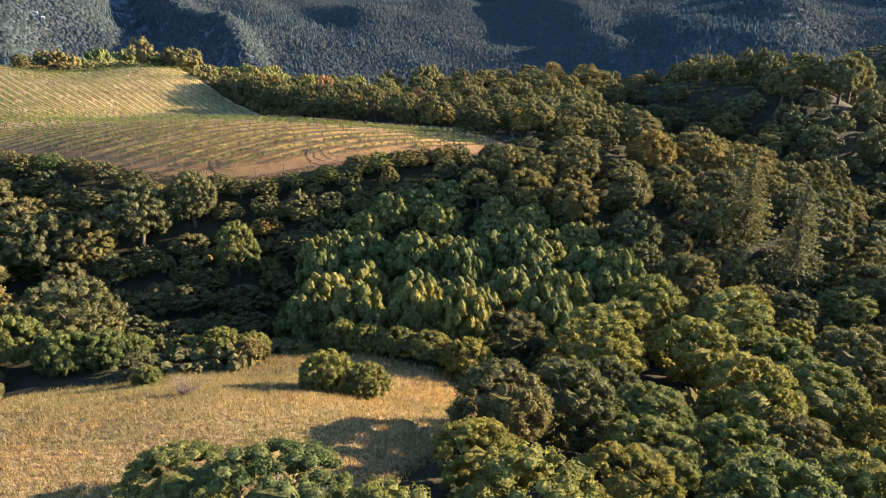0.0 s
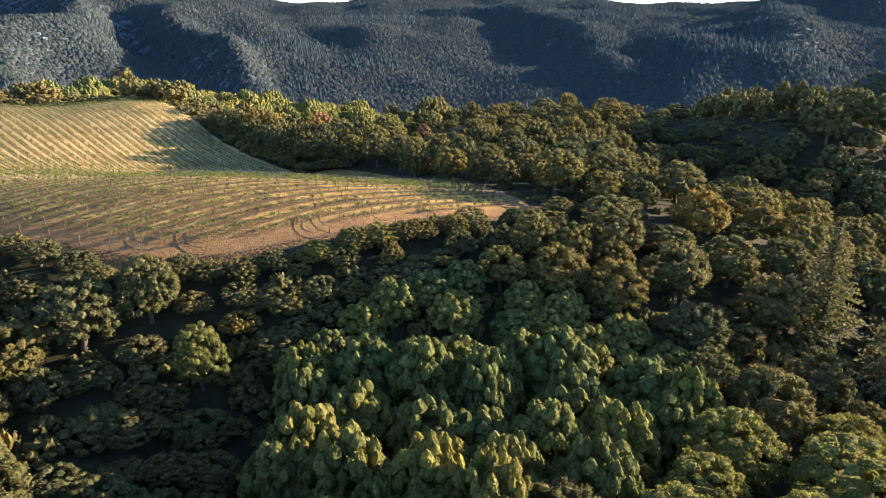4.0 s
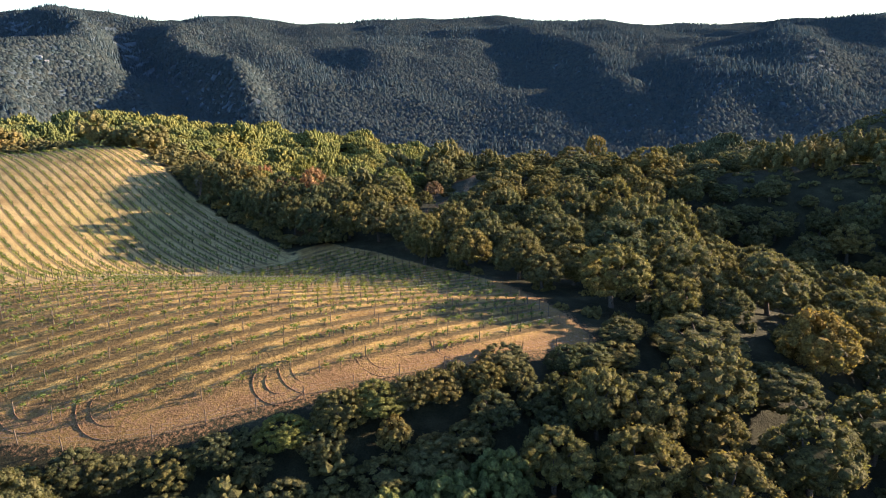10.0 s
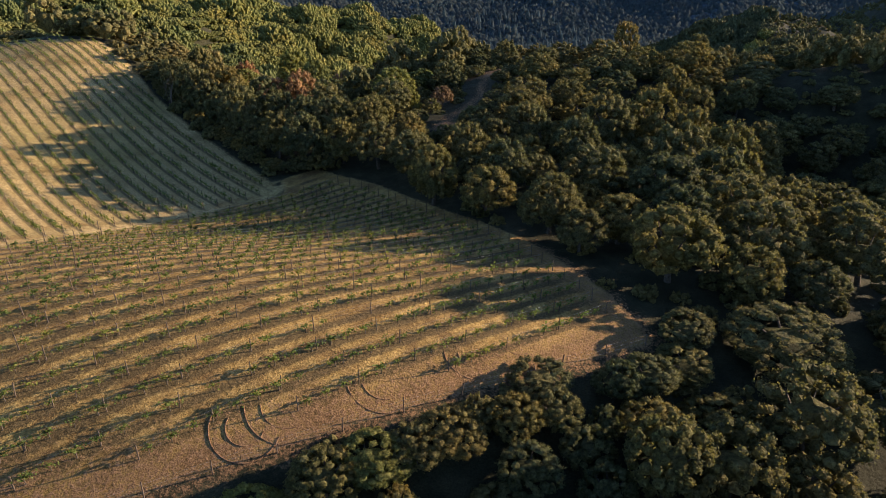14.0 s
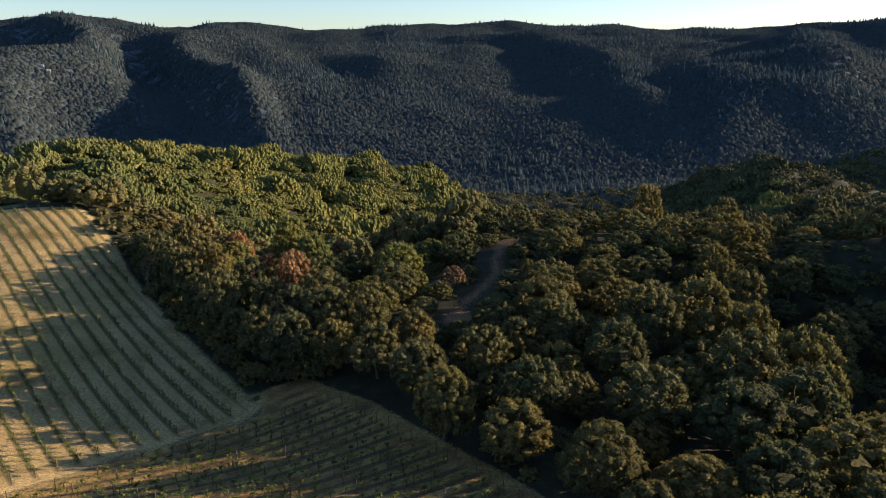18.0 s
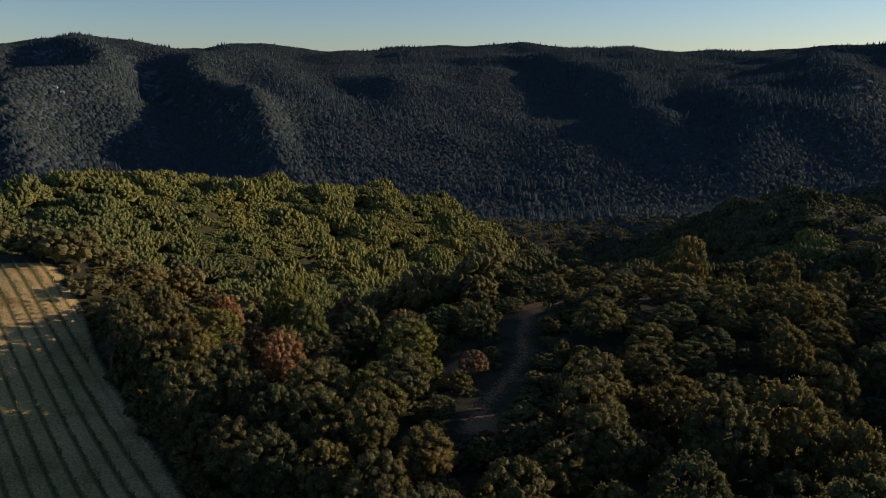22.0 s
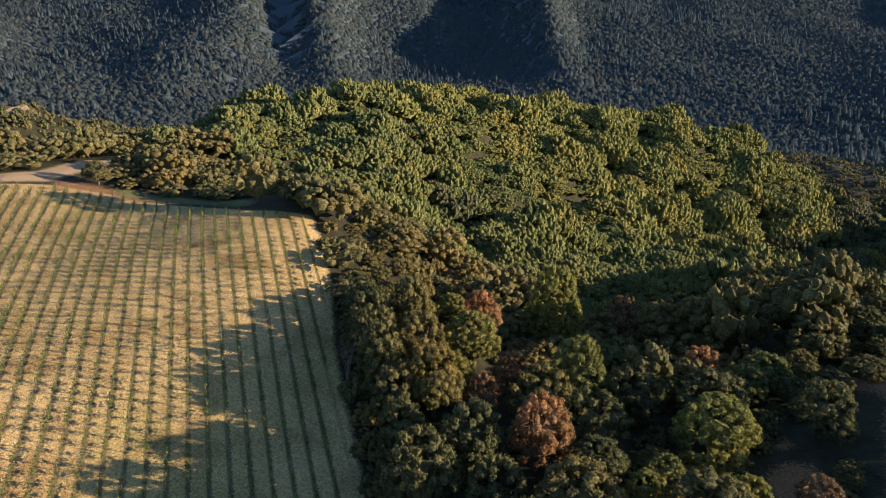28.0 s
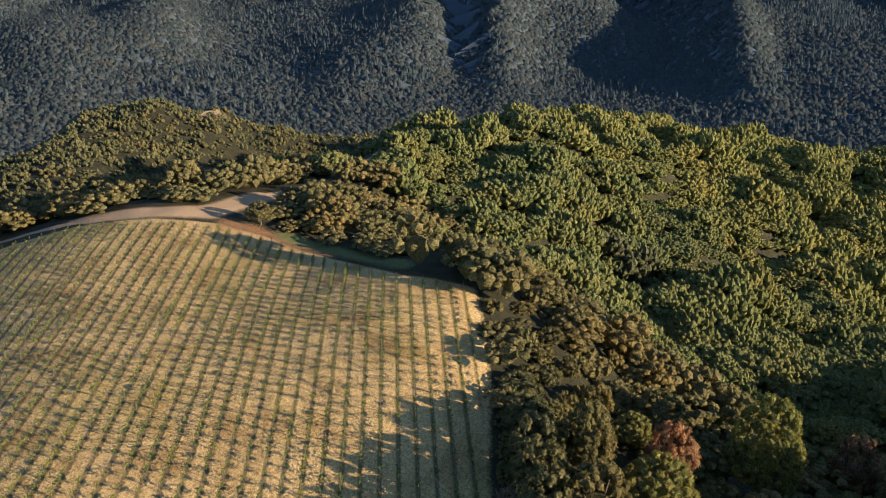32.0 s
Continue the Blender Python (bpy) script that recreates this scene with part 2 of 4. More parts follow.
# ---- lie of the land ----
CREST = ((-180, 0.67), (-100, 1.87), (-75, 2.27), (-60, 1.97), (-50, 1.77), (-44, 2.32), (-38, 1.87), (-30, 2.02), (-23, 1.42), (-16, 1.67), (-8, 1.42), (-2, 1.57), (6, 1.67), (14, 1.42), (18, 1.62), (24, 1.27), (30, 1.67), (45, 1.87), (70, 1.27), (180, 0.67))
SPURS = ((-74, 4, 55, 3), (-60, 4.5, 65, 5), (-47, 3.5, 45, -4), (-38, 3, 55, 6), (-29.5, 3.6, 100, 5), (-19.5, 3.2, 80, -5), (-4, 7, 30, 4), (12, 4.5, 50, -3), (26, 5, 65, 4))
NEAR_SWELLS = (
    (-0.0, -1.1, -5.8, 5.4, 6.8, -7.9, -1.5, 5.1),
    (0.2, -1.1, -17.0, 3.6, 3.5, 6.0, -7.7, 7.6),
    (1.9, 10.0, 1.8, 0.2, -18.6, 0.3, -3.7, 2.8),
    (1.2, 1.6, 4.8, 12.2, 20.1, 1.3, 1.3, -4.4),
    (-10.2, 1.7, 9.3, -0.8, -7.2, 4.3, 11.7, -5.4),
    (2.7, 9.1, 4.5, -0.1, 11.1, 1.3, -18.1, 2.4),
    (12.4, 3.5, 10.0, 10.5, -6.0, 5.5, 11.5, 7.0),
    (9.1, 0.3, 27.8, -13.6, 6.0, 3.4, -13.5, -1.6),
)
FAR_SWELLS = (
    (-37.9, 51.2, -20.8, 18.4, 26.7, 28.6, 59.5, 14.5),
    (-43.9, 63.8, -7.7, 5.7, -8.9, 18.8, 1.2, 6.1),
    (8.9, 26.9, 30.0, -18.7, -17.6, 67.3, -32.0, 24.0),
    (7.9, 10.0, 33.0, 58.5, -24.4, 48.9, 14.4, 104.3),
    (-1.2, -13.0, -10.0, -9.7, -19.4, 22.0, -34.3, 49.3),
    (-0.3, 0.3, 12.1, 20.7, 4.4, 1.2, -3.2, 55.8),
)
SIDE_SWELLS = (
    (-420.0, 620.0, 33.9),
    (-320.0, 620.0, 32.6),
    (-400.0, 330.0, 101.2),
    (-480.0, 410.0, -8.4),
    (-380.0, 460.0, 17.1),
    (-550.0, 420.0, 87.4),
    (-480.0, 520.0, 47.2),
    (-420.0, 560.0, -12.8),
    (-60.0, -60.0, 28.8),
    (60.0, -60.0, 21.9),
    (190.0, 60.0, -4.5),
    (190.0, 170.0, 8.5),
    (190.0, 280.0, -22.3),
    (-270.0, 60.0, 10.3),
    (-270.0, 170.0, 53.9),
    (-300.0, 270.0, -12.1),
    (255.0, 762.0, 27.0),
    (205.0, 935.0, 24.0),
    (330.0, 900.0, 16.0),
    (42.0, 850.0, 12.0),
    (-66.0, 699.0, 6.0),
)


def smooth01(t):
    t = np.clip(t, 0, 1)
    return t * t * (3 - 2 * t)


def land(x, y):
    """Height of the ground at x, y (arrays)."""
    x, y = np.asarray(x, float), np.asarray(y, float)
    r, a = np.hypot(x + 10, y - 130), np.degrees(np.arctan2(x + 10, y - 130))
    crest = 77 + 3000 * np.tan(np.radians(np.interp(a, [c[0] for c in CREST], [c[1] for c in CREST])))
    bend = 2.2 * np.sin(r / 210 + a * 0.35) + 0.6 * np.sin(r / 130 - a * 0.3)
    spur = sum(amp * np.exp(-(((a + bend - a0 - lean * (r - 2000) / 1000) / wide) ** 2)) for a0, wide, amp, lean in SPURS)
    rise = (crest + 125) * np.clip((r - 900) / 2100, 0, 1) + spur * smooth01((r - 1000) / 500) * smooth01((3000 - r) / 900)
    rise = np.where(r > 3000, (crest + 125) * np.exp(-(((r - 3000) / 900) ** 2)), rise)
    z = -125 + 140 * np.exp(-((r / 430) ** 2)) + rise
    for j, row in enumerate(NEAR_SWELLS):
        for i, amp in enumerate(row):
            z = z + amp * np.exp(-((x + 190 - 42 * i) ** 2 + (y - 10 - 42 * j) ** 2) / 46.0**2)
    for j, row in enumerate(FAR_SWELLS):
        for i, amp in enumerate(row):
            z = z + amp * np.exp(-((x + 340 - 110 * i) ** 2 + (y - 330 - 110 * j) ** 2) / 120.0**2)
    for cx, cy, amp in SIDE_SWELLS:
        z = z + amp * np.exp(-((x - cx) ** 2 + (y - cy) ** 2) / 110.0**2)
    z = z + 4.0 * np.exp(-(((y - 69) / 8.5) ** 2)) * smooth01((x + 70) / 15) * smooth01((8 - x) / 10)  # shoulder behind the meadow
    z = z + 2.7 * np.exp(-(((x + 16) / 22) ** 2) - ((y - 50) / 13) ** 2)  # swell of the meadow
    z = z + 15.0 * np.exp(-((x - 130) ** 2 + (y - 242) ** 2) / 42.0**2)  # wooded knoll
    ribs = np.sin(x * 0.13 + y * 0.02 + 1.4 * np.sin(y * 0.025)) * np.sin(y * 0.055 - x * 0.035 + 1.7) + 0.5 * np.sin(x * 0.21 - y * 0.12)
    return z + 4.6 * ribs * smooth01((y - 300) / 70) * smooth01((900 - r) / 250) * smooth01((r - 150) / 60)


def zed(x, y):
    return float(land(x, y))


def inside(poly, x, y):
    """Signed distance to a plan outline: positive inside."""
    x, y = np.asarray(x, float), np.asarray(y, float)
    best, hit = np.full(x.shape, 1e9), np.zeros(x.shape, bool)
    for (ax, ay), (bx, by) in zip(poly, poly[1:] + poly[:1]):
        ex, ey = bx - ax, by - ay
        t = np.clip(((x - ax) * ex + (y - ay) * ey) / (ex * ex + ey * ey), 0, 1)
        best = np.minimum(best, np.hypot(x - ax - t * ex, y - ay - t * ey))
        cross = ((ay > y) != (by > y)) & (x < ex * (y - ay) / (ey if ey else 1e-9) + ax)
        hit ^= cross
    return np.where(hit, best, -best)


def along(line, x, y):
    """Distance to a plan line."""
    x, y = np.asarray(x, float), np.asarray(y, float)
    best = np.full(x.shape, 1e9)
    for (ax, ay), (bx, by) in zip(line, line[1:]):
        ex, ey = bx - ax, by - ay
        t = np.clip(((x - ax) * ex + (y - ay) * ey) / (ex * ex + ey * ey), 0, 1)
        best = np.minimum(best, np.hypot(x - ax - t * ex, y - ay - t * ey))
    return best


UPPER = [(-64, 154), (-58, 171), (-51, 186), (-36, 198), (-42, 206), (-54, 220), (-67, 235), (-79, 249), (-88, 262), (-99, 275), (-107, 283), (-120, 277), (-143, 276), (-159, 275), (-170, 270), (-181, 260), (-193, 247), (-204, 226), (-205, 190), (-170, 160), (-100, 146)]
LOWER = [(-98, 128), (-51, 120), (-42.5, 119.8), (-34, 122), (-20, 128.4), (0, 138), (15, 146), (11.5, 155), (8.5, 160), (3, 171), (-2, 178), (-10, 187.5), (-20, 198.5), (-32, 207), (-38, 204), (-35.5, 197.5), (-50, 186), (-57, 171), (-63, 154), (-98, 144)]
MEADOW = [(-55.8, 18.6), (-53.9, 40.9), (-46.5, 52.1), (-41.5, 55.8), (-34.9, 58.6), (-28.8, 60.9), (-21.4, 63.2), (-18.6, 65.5), (-17, 70.5), (-12.5, 69.5), (-5, 65), (2, 61.5), (2, 55.5), (2.5, 51), (1, 46), (-2.5, 40.5), (-7, 33), (-19, 24), (-27.9, 7.4)]
CREST_ROAD = [(-212, 225), (-205, 238), (-195, 252), (-185, 263), (-178, 272), (-181, 282), (-185, 292), (-196, 318), (-206, 339), (-217, 360), (-228, 392)]
EDGE_ROAD = [(-175, 273), (-160, 279), (-143, 280), (-124, 281)]
KNOLL_TRACKS = [[(-490, 455), (-497, 478), (-505, 490)], [(-505, 528), (-519, 546), (-530, 550)], [(-500, 500), (-506, 520)]]
BARE_SPOTS = ((0.5, 281, 8), (-10.5, 250, 5), (-12, 246, 3.5), (-31, 241, 4), (-6, 225, 4), (8, 283, 5), (-13, 258, 3))
GRASS_SPOTS = ((127, 326, 8), (104, 367, 7))
WOOD_TRACK = [(-13, 244), (-10, 252), (-4, 266), (3, 281), (10, 284)]
TRACK_LOW = [(-10, 224), (-5, 237), (0, 250), (1, 266), (4, 280)]


def axis(lo, hi, step, far_lo, far_hi, grow=1.075, top=50.0):
    a = list(np.arange(lo, hi, step))
    s = step
    while a[-1] < far_hi:
        s = min(s * grow, top)
        a.append(a[-1] + s)
    s = step
    while a[0] > far_lo:
        s = min(s * grow, top)
        a.insert(0, a[0] - s)
    return np.array(a)


def mesh_from(name, verts, faces, material_, smooth=True):
    """A mesh from arrays: n x 3 corners, m x 3 (or 4) corner numbers."""
    me = bpy.data.meshes.new(name)
    verts, faces = np.asarray(verts, np.float32), np.asarray(faces, np.int32)
    k = faces.shape[1]
    me.vertices.add(len(verts))
    me.vertices.foreach_set("co", verts.ravel())
    me.loops.add(faces.size)
    me.loops.foreach_set("vertex_index", faces.ravel())
    me.polygons.add(len(faces))
    me.polygons.foreach_set("loop_start", np.arange(len(faces), dtype=np.int32) * k)
    me.polygons.foreach_set("use_smooth", np.full(len(faces), smooth))
    me.update(calc_edges=True)
    me.materials.append(material_)
    return me


def fbm(x, y, scale, octaves=4):
    return np.array([noise.fractal(Vector((u / scale, v / scale, 3.7)), 0.9, 2.1, octaves) for u, v in zip(x, y)])


gx = axis(-230, 135, 1.6, -4700, 4700)
gy = axis(18, 330, 1.6, -900, 4700)
GX, GY = [g.ravel() for g in np.meshgrid(gx, gy)]
gz = land(GX, GY)
gr = np.hypot(GX + 10, GY - 130)
vin_u, vin_l, mead = inside(UPPER, GX, GY), inside(LOWER, GX, GY), inside(MEADOW, GX, GY)
tilled = np.maximum(vin_u, vin_l)
rough_ = fbm(GX, GY, 9.0)
gz = gz + rough_ * np.where(tilled > -1, 0.06, 0.35) + fbm(GX, GY, 320.0, 2) * 30 * smooth01((gr - 900) / 700)
cols, rows_ = len(gx), len(gy)
I, J = [g.ravel() for g in np.meshgrid(np.arange(cols - 1), np.arange(rows_ - 1))]
quad = np.stack([J * cols + I, J * cols + I + 1, (J + 1) * cols + I + 1, (J + 1) * cols + I], 1)


def ground_z(x, y):
    """Height of the ground sheet itself at x, y."""
    i, j = np.clip(np.searchsorted(gx, x) - 1, 0, cols - 2), np.clip(np.searchsorted(gy, y) - 1, 0, rows_ - 2)
    u, v = np.clip((x - gx[i]) / (gx[i + 1] - gx[i]), 0, 1), np.clip((y - gy[j]) / (gy[j + 1] - gy[j]), 0, 1)
    k = j * cols + i
    return (gz[k] * (1 - u) + gz[k + 1] * u) * (1 - v) + (gz[k + cols] * (1 - u) + gz[k + cols + 1] * u) * v


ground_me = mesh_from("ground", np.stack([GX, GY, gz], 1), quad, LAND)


def attribute(me, name, values):
    a = me.attributes.new(name, "FLOAT", "POINT")
    a.data.foreach_set("value", np.asarray(values, np.float32))


front = along([(-98, 128), (-51, 121), (-34, 123), (-20, 129.4), (0, 139), (14, 147), (10, 156), (5, 166)], GX, GY)
attribute(ground_me, "vines", np.clip(tilled / 3 + 0.5, 0, 1))
attribute(ground_me, "worked", np.clip(vin_l / 3 + 0.5, 0, 1))
attribute(ground_me, "red", sum(np.clip(1.1 - np.hypot(GX - cx, GY - cy) / r, 0, 1) for cx, cy, r in BARE_SPOTS) + np.clip(0.62 - along(TRACK_LOW, GX, GY) / 5, 0, 1) + np.where(vin_l > -2, np.clip(0.60 - front / 12, 0, 1), 0) + np.clip(0.75 - along([(-170, 272), (-160, 276), (-143, 279)], GX, GY) / 8, 0, 1))
attribute(ground_me, "meadow", np.clip(mead / 4 + 0.5, 0, 1) + sum(np.clip(1.2 - np.hypot(GX - cx, (GY - cy) * 1.6) / r, 0, 1) for cx, cy, r in GRASS_SPOTS))
attribute(ground_me, "rows_up", np.clip(vin_u / 2 - 0.3, 0, 1) * 0.85)
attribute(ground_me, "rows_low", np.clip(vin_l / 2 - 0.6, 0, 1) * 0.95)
attribute(ground_me, "track", np.clip(1.15 - along(CREST_ROAD, GX, GY) / np.where(GY > 296, 2.6, np.where(GY < 250, 2.4, 6.0)) - np.where(GY > 296, 0.9 * np.clip(rough_ + 0.35, 0, 1), 0), 0, 1) + sum(np.clip(1.0 - along(q, GX, GY) / 7, 0, 1) for q in KNOLL_TRACKS))
attribute(ground_me, "grass", np.clip(0.9 - along([(-158, 279), (-143, 281), (-124, 281)], GX, GY) / 6, 0, 1))
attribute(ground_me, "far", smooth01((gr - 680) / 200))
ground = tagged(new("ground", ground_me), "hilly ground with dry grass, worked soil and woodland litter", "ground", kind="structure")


# ---- plants: how crowns are built ----
rng = np.random.default_rng(7)
G_ = (1 + 5**0.5) / 2
ICO_V = np.array([(-1, G_, 0), (1, G_, 0), (-1, -G_, 0), (1, -G_, 0), (0, -1, G_), (0, 1, G_), (0, -1, -G_), (0, 1, -G_), (G_, 0, -1), (G_, 0, 1), (-G_, 0, -1), (-G_, 0, 1)]) / math.hypot(1, G_)
ICO_F = np.array([(0, 11, 5), (0, 5, 1), (0, 1, 7), (0, 7, 10), (0, 10, 11), (1, 5, 9), (5, 11, 4), (11, 10, 2), (10, 7, 6), (7, 1, 8), (3, 9, 4), (3, 4, 2), (3, 2, 6), (3, 6, 8), (3, 8, 9), (4, 9, 5), (2, 4, 11), (6, 2, 10), (8, 6, 7), (9, 8, 1)])


def unit(v):
    return v / np.maximum(np.linalg.norm(v, axis=-1, keepdims=True), 1e-9)


def join(pieces):
    vs, fs, k = [], [], 0
    for v, f in pieces:
        vs.append(v)
        fs.append(f + k)
        k += len(v)
    return np.concatenate(vs), np.concatenate(fs)


def core(centre, radii):
    v = ICO_V * np.asarray(radii) * rng.uniform(0.85, 1.12, (12, 1)) + centre
    return v, ICO_F


def halved(v, f):
    """The ball with each face cut in four."""
    v, f, seen = [tuple(p) for p in v], f.tolist(), {}

    def between(a, b):
        k = (min(a, b), max(a, b))
        if k not in seen:
            seen[k] = len(v)
            v.append(tuple(unit(np.array(v[a]) + np.array(v[b]))))
        return seen[k]

    out = []
    for a, b, c in f:
        d, e, g = between(a, b), between(b, c), between(c, a)
        out += [(a, d, g), (d, b, e), (g, e, c), (d, e, g)]
    return np.array(v), np.array(out)


BALL_V, BALL_F = halved(ICO_V, ICO_F)


def lump(centre, radii, rough=0.24):
    """A rounder, uneven leafy mass."""
    return BALL_V * np.asarray(radii) * rng.uniform(1 - rough, 1 + rough, (len(BALL_V), 1)) + centre, BALL_F


def flakes(p, normal, size, droop=0.0, stray=0.75):
    """Small folded leaf sprays at the points p, facing about along normal."""
    n = unit(normal + rng.normal(0, stray, p.shape))
    t = unit(np.cross(n, rng.normal(0, 1, p.shape)))
    b = np.cross(n, t)
    s = size * rng.uniform(0.6, 1.35, (len(p), 1))
    a = p + t * s
    c = p - t * s * 0.9 - np.array([0, 0, droop]) * s
    d = p + b * s * 0.62 + n * s * 0.25
    e = p - b * s * 0.62 + n * s * 0.25
    v = np.stack([a, d, c, e], 1).reshape(-1, 3)
    k = np.arange(len(p))[:, None] * 4
    f = np.concatenate([k + np.array([0, 1, 3]), k + np.array([1, 2, 3])])
    return v, f


RING = np.arange(5) / 5 * 6.283
TUFT_F = np.array([(k, (k + 1) % 5, 5 + (k + 1) % 5) for k in range(5)] + [(k, 5 + (k + 1) % 5, 5 + k) for k in range(5)] + [(5 + k, 5 + (k + 1) % 5, 10) for k in range(5)])


def tuft_body(c, wide, tall, lean=(0, 0)):
    """The dense inside of one upright leafy tuft, pointed at the top."""
    a = RING + rng.uniform(0, 1.2)
    low = np.stack([np.cos(a) * wide * 0.7, np.sin(a) * wide * 0.7, np.full(5, -tall * 0.6)], 1)
    up = np.stack([np.cos(a + 0.6) * wide, np.sin(a + 0.6) * wide, np.full(5, tall * 0.1)], 1)
    v = np.concatenate([low, up, [(lean[0], lean[1], tall)]]) * rng.uniform(0.8, 1.2, (11, 1))
    return v + c, TUFT_F


def sphere_dirs(n, low=-1.0):
    i = np.arange(n) + 0.5
    z = 1 - i / n * (1 - low)
    a = i * 2.39996 + rng.uniform(0, 6.28)
    return unit(np.stack([np.cos(a) * np.sqrt(1 - z * z), np.sin(a) * np.sqrt(1 - z * z), z], 1) + rng.normal(0, 0.13, (n, 3)))


def round_crown(radius, height, base, lobes, leaves, size, lobe_scale=0.24, low=-0.7, boughs=5, body=lump):
    """A rounded uneven head: a few overlapping boughs, their skin a close pack of leafy lobes with loose sprays on them."""
    half = (height - base) / 2
    axes = np.array([radius, radius, half])
    mid = np.array([0, 0, base + half])
    parts = [core(mid - (0, 0, half * 0.2), axes * 0.46)]
    turn = rng.uniform(0, 6.283)
    tops = []
    for j in range(boughs):
        a = turn + j * 6.283 / max(boughs - 1, 1) + rng.uniform(-0.35, 0.35)
        k = rng.uniform(0.54, 0.68) if j else rng.uniform(0.68, 0.76)
        out = radius * rng.uniform(0.86, 1.0) - radius * k if j else 0.0
        rise = half * (rng.uniform(-0.34, 0.10) if j else 0.96 - k)
        tops.append((mid + (math.cos(a) * out, math.sin(a) * out, rise), axes * k))
    for j, (m, ax) in enumerate(tops):
        for d in sphere_dirs(int(lobes * 1.7 / boughs), low):
            r = radius * lobe_scale * rng.uniform(0.62, 1.25)
            c = m + d * np.maximum(ax - r * 0.6, 0.05) * rng.uniform(0.9, 1.06)
            if any(np.linalg.norm((c - m2) / a2) < 0.80 for i, (m2, a2) in enumerate(tops) if i != j):
                continue
            rad = np.array([r, r, r * rng.uniform(0.75, 1.0)])
            parts.append(body(c, rad * 0.84))
            q = unit(rng.normal(0, 1, (leaves, 3)) + d * 0.8 + (0, 0, 0.35))
            if leaves:
                parts.append(flakes(c + q * rad * rng.uniform(0.82, 1.14, (leaves, 1)), q, size))
    return join(parts)


def flame_crown(radius, height, base, flames, leaves, size):
    """A dome of many upright rounded tufts, as on bay laurel."""
    parts = [core((0, 0, base + (height - base) * 0.36), (radius * 0.72, radius * 0.72, (height - base) * 0.42))]
    for d in sphere_dirs(flames, -0.35):
        tall = (height - base) * rng.uniform(0.07, 0.105)
        wide = radius * rng.uniform(0.115, 0.18)
        c = np.array([0, 0, base + (height - base) * 0.33]) + d * np.array([radius * 0.84, radius * 0.84, (height - base) * 0.52]) * rng.uniform(0.80, 1.10)
        lean = d * (wide * 0.3, wide * 0.3, 0)
        v, f = lump((0, 0, 0), (wide, wide, tall))
        taper = 1 - 0.42 * np.clip(v[:, 2:] / tall, -0.2, 1)
        parts.append((v * np.concatenate([taper, taper, np.ones_like(taper)], 1) + c + lean, f))
        u = rng.uniform(-0.8, 1.0, leaves)
        a = rng.uniform(0, 6.283, leaves)
        w = wide * np.sqrt(np.clip(1 - u * u, 0.03, 1)) * (1 - 0.42 * np.clip(u, -0.2, 1)) * rng.uniform(0.95, 1.2, leaves)
        q = np.stack([np.cos(a), np.sin(a), 0.45 + u * 0.5], 1)
        parts.append(flakes(c + lean + np.stack([np.cos(a) * w, np.sin(a) * w, u * tall], 1), unit(q), size))
    return join(parts)


def tube(points, radii, sides=6):
    points, vs = [np.asarray(p, float) for p in points], []
    for i, (p, r) in enumerate(zip(points, radii)):
        d = unit(points[min(i + 1, len(points) - 1)] - points[max(i - 1, 0)])
        s = unit(np.cross(d, (0.31, 0.92, 0.11) if abs(d[2]) > 0.9 else (0, 0, 1.0)))
        t = np.cross(d, s)
        a = np.arange(sides) / sides * 2 * math.pi
        vs.append(p + r * (np.cos(a)[:, None] * s + np.sin(a)[:, None] * t))
    fs = []
    for i in range(len(points) - 1):
        for k in range(sides):
            a, b = i * sides + k, i * sides + (k + 1) % sides
            fs += [(a, b, b + sides), (a, b + sides, a + sides)]
    return np.concatenate(vs), np.array(fs)


def trunk(height, base, radius, thick, limbs=5):
    """A leaning tapered trunk that forks into limbs."""
    lean = rng.normal(0, 0.25, 2)
    fork = np.array([lean[0], lean[1], base + (height - base) * 0.25])
    parts = [tube([(0, 0, -0.8), (0, 0, 0.2), fork * (0.5, 0.5, 0.55), fork], [thick * 1.5, thick * 1.1, thick * 0.9, thick * 0.75], 7)]
    for k in range(limbs):
        a = k / limbs * 6.283 + rng.uniform(-0.4, 0.4)
        out = np.array([math.cos(a) * radius * 0.46, math.sin(a) * radius * 0.46, base + (height - base) * rng.uniform(0.45, 0.66)])
        midp = fork * 0.5 + out * 0.5 + (0, 0, -0.06 * height)
        parts.append(tube([fork - (0, 0, 0.2), midp, out], [thick * 0.6, thick * 0.4, thick * 0.12], 5))
    return join(parts)


def part(name, geometry, material_, parent, label="", smooth=True):
    ob = new(name, geometry if isinstance(geometry, bpy.types.Mesh) else mesh_from(name, *geometry, material_, smooth))
    ob.parent = parent
    return tagged(ob, label)


def plant(name, label, category, crown, leaf, stem=None, group=""):
    """A prototype tree or bush: an empty at its foot with trunk and crown."""
    root = tagged(new(name), label, category, group)
    if stem is not None:
        part("trunk", stem, BARK, root)
    part("crown", crown, leaf, root, smooth=False)
    return root


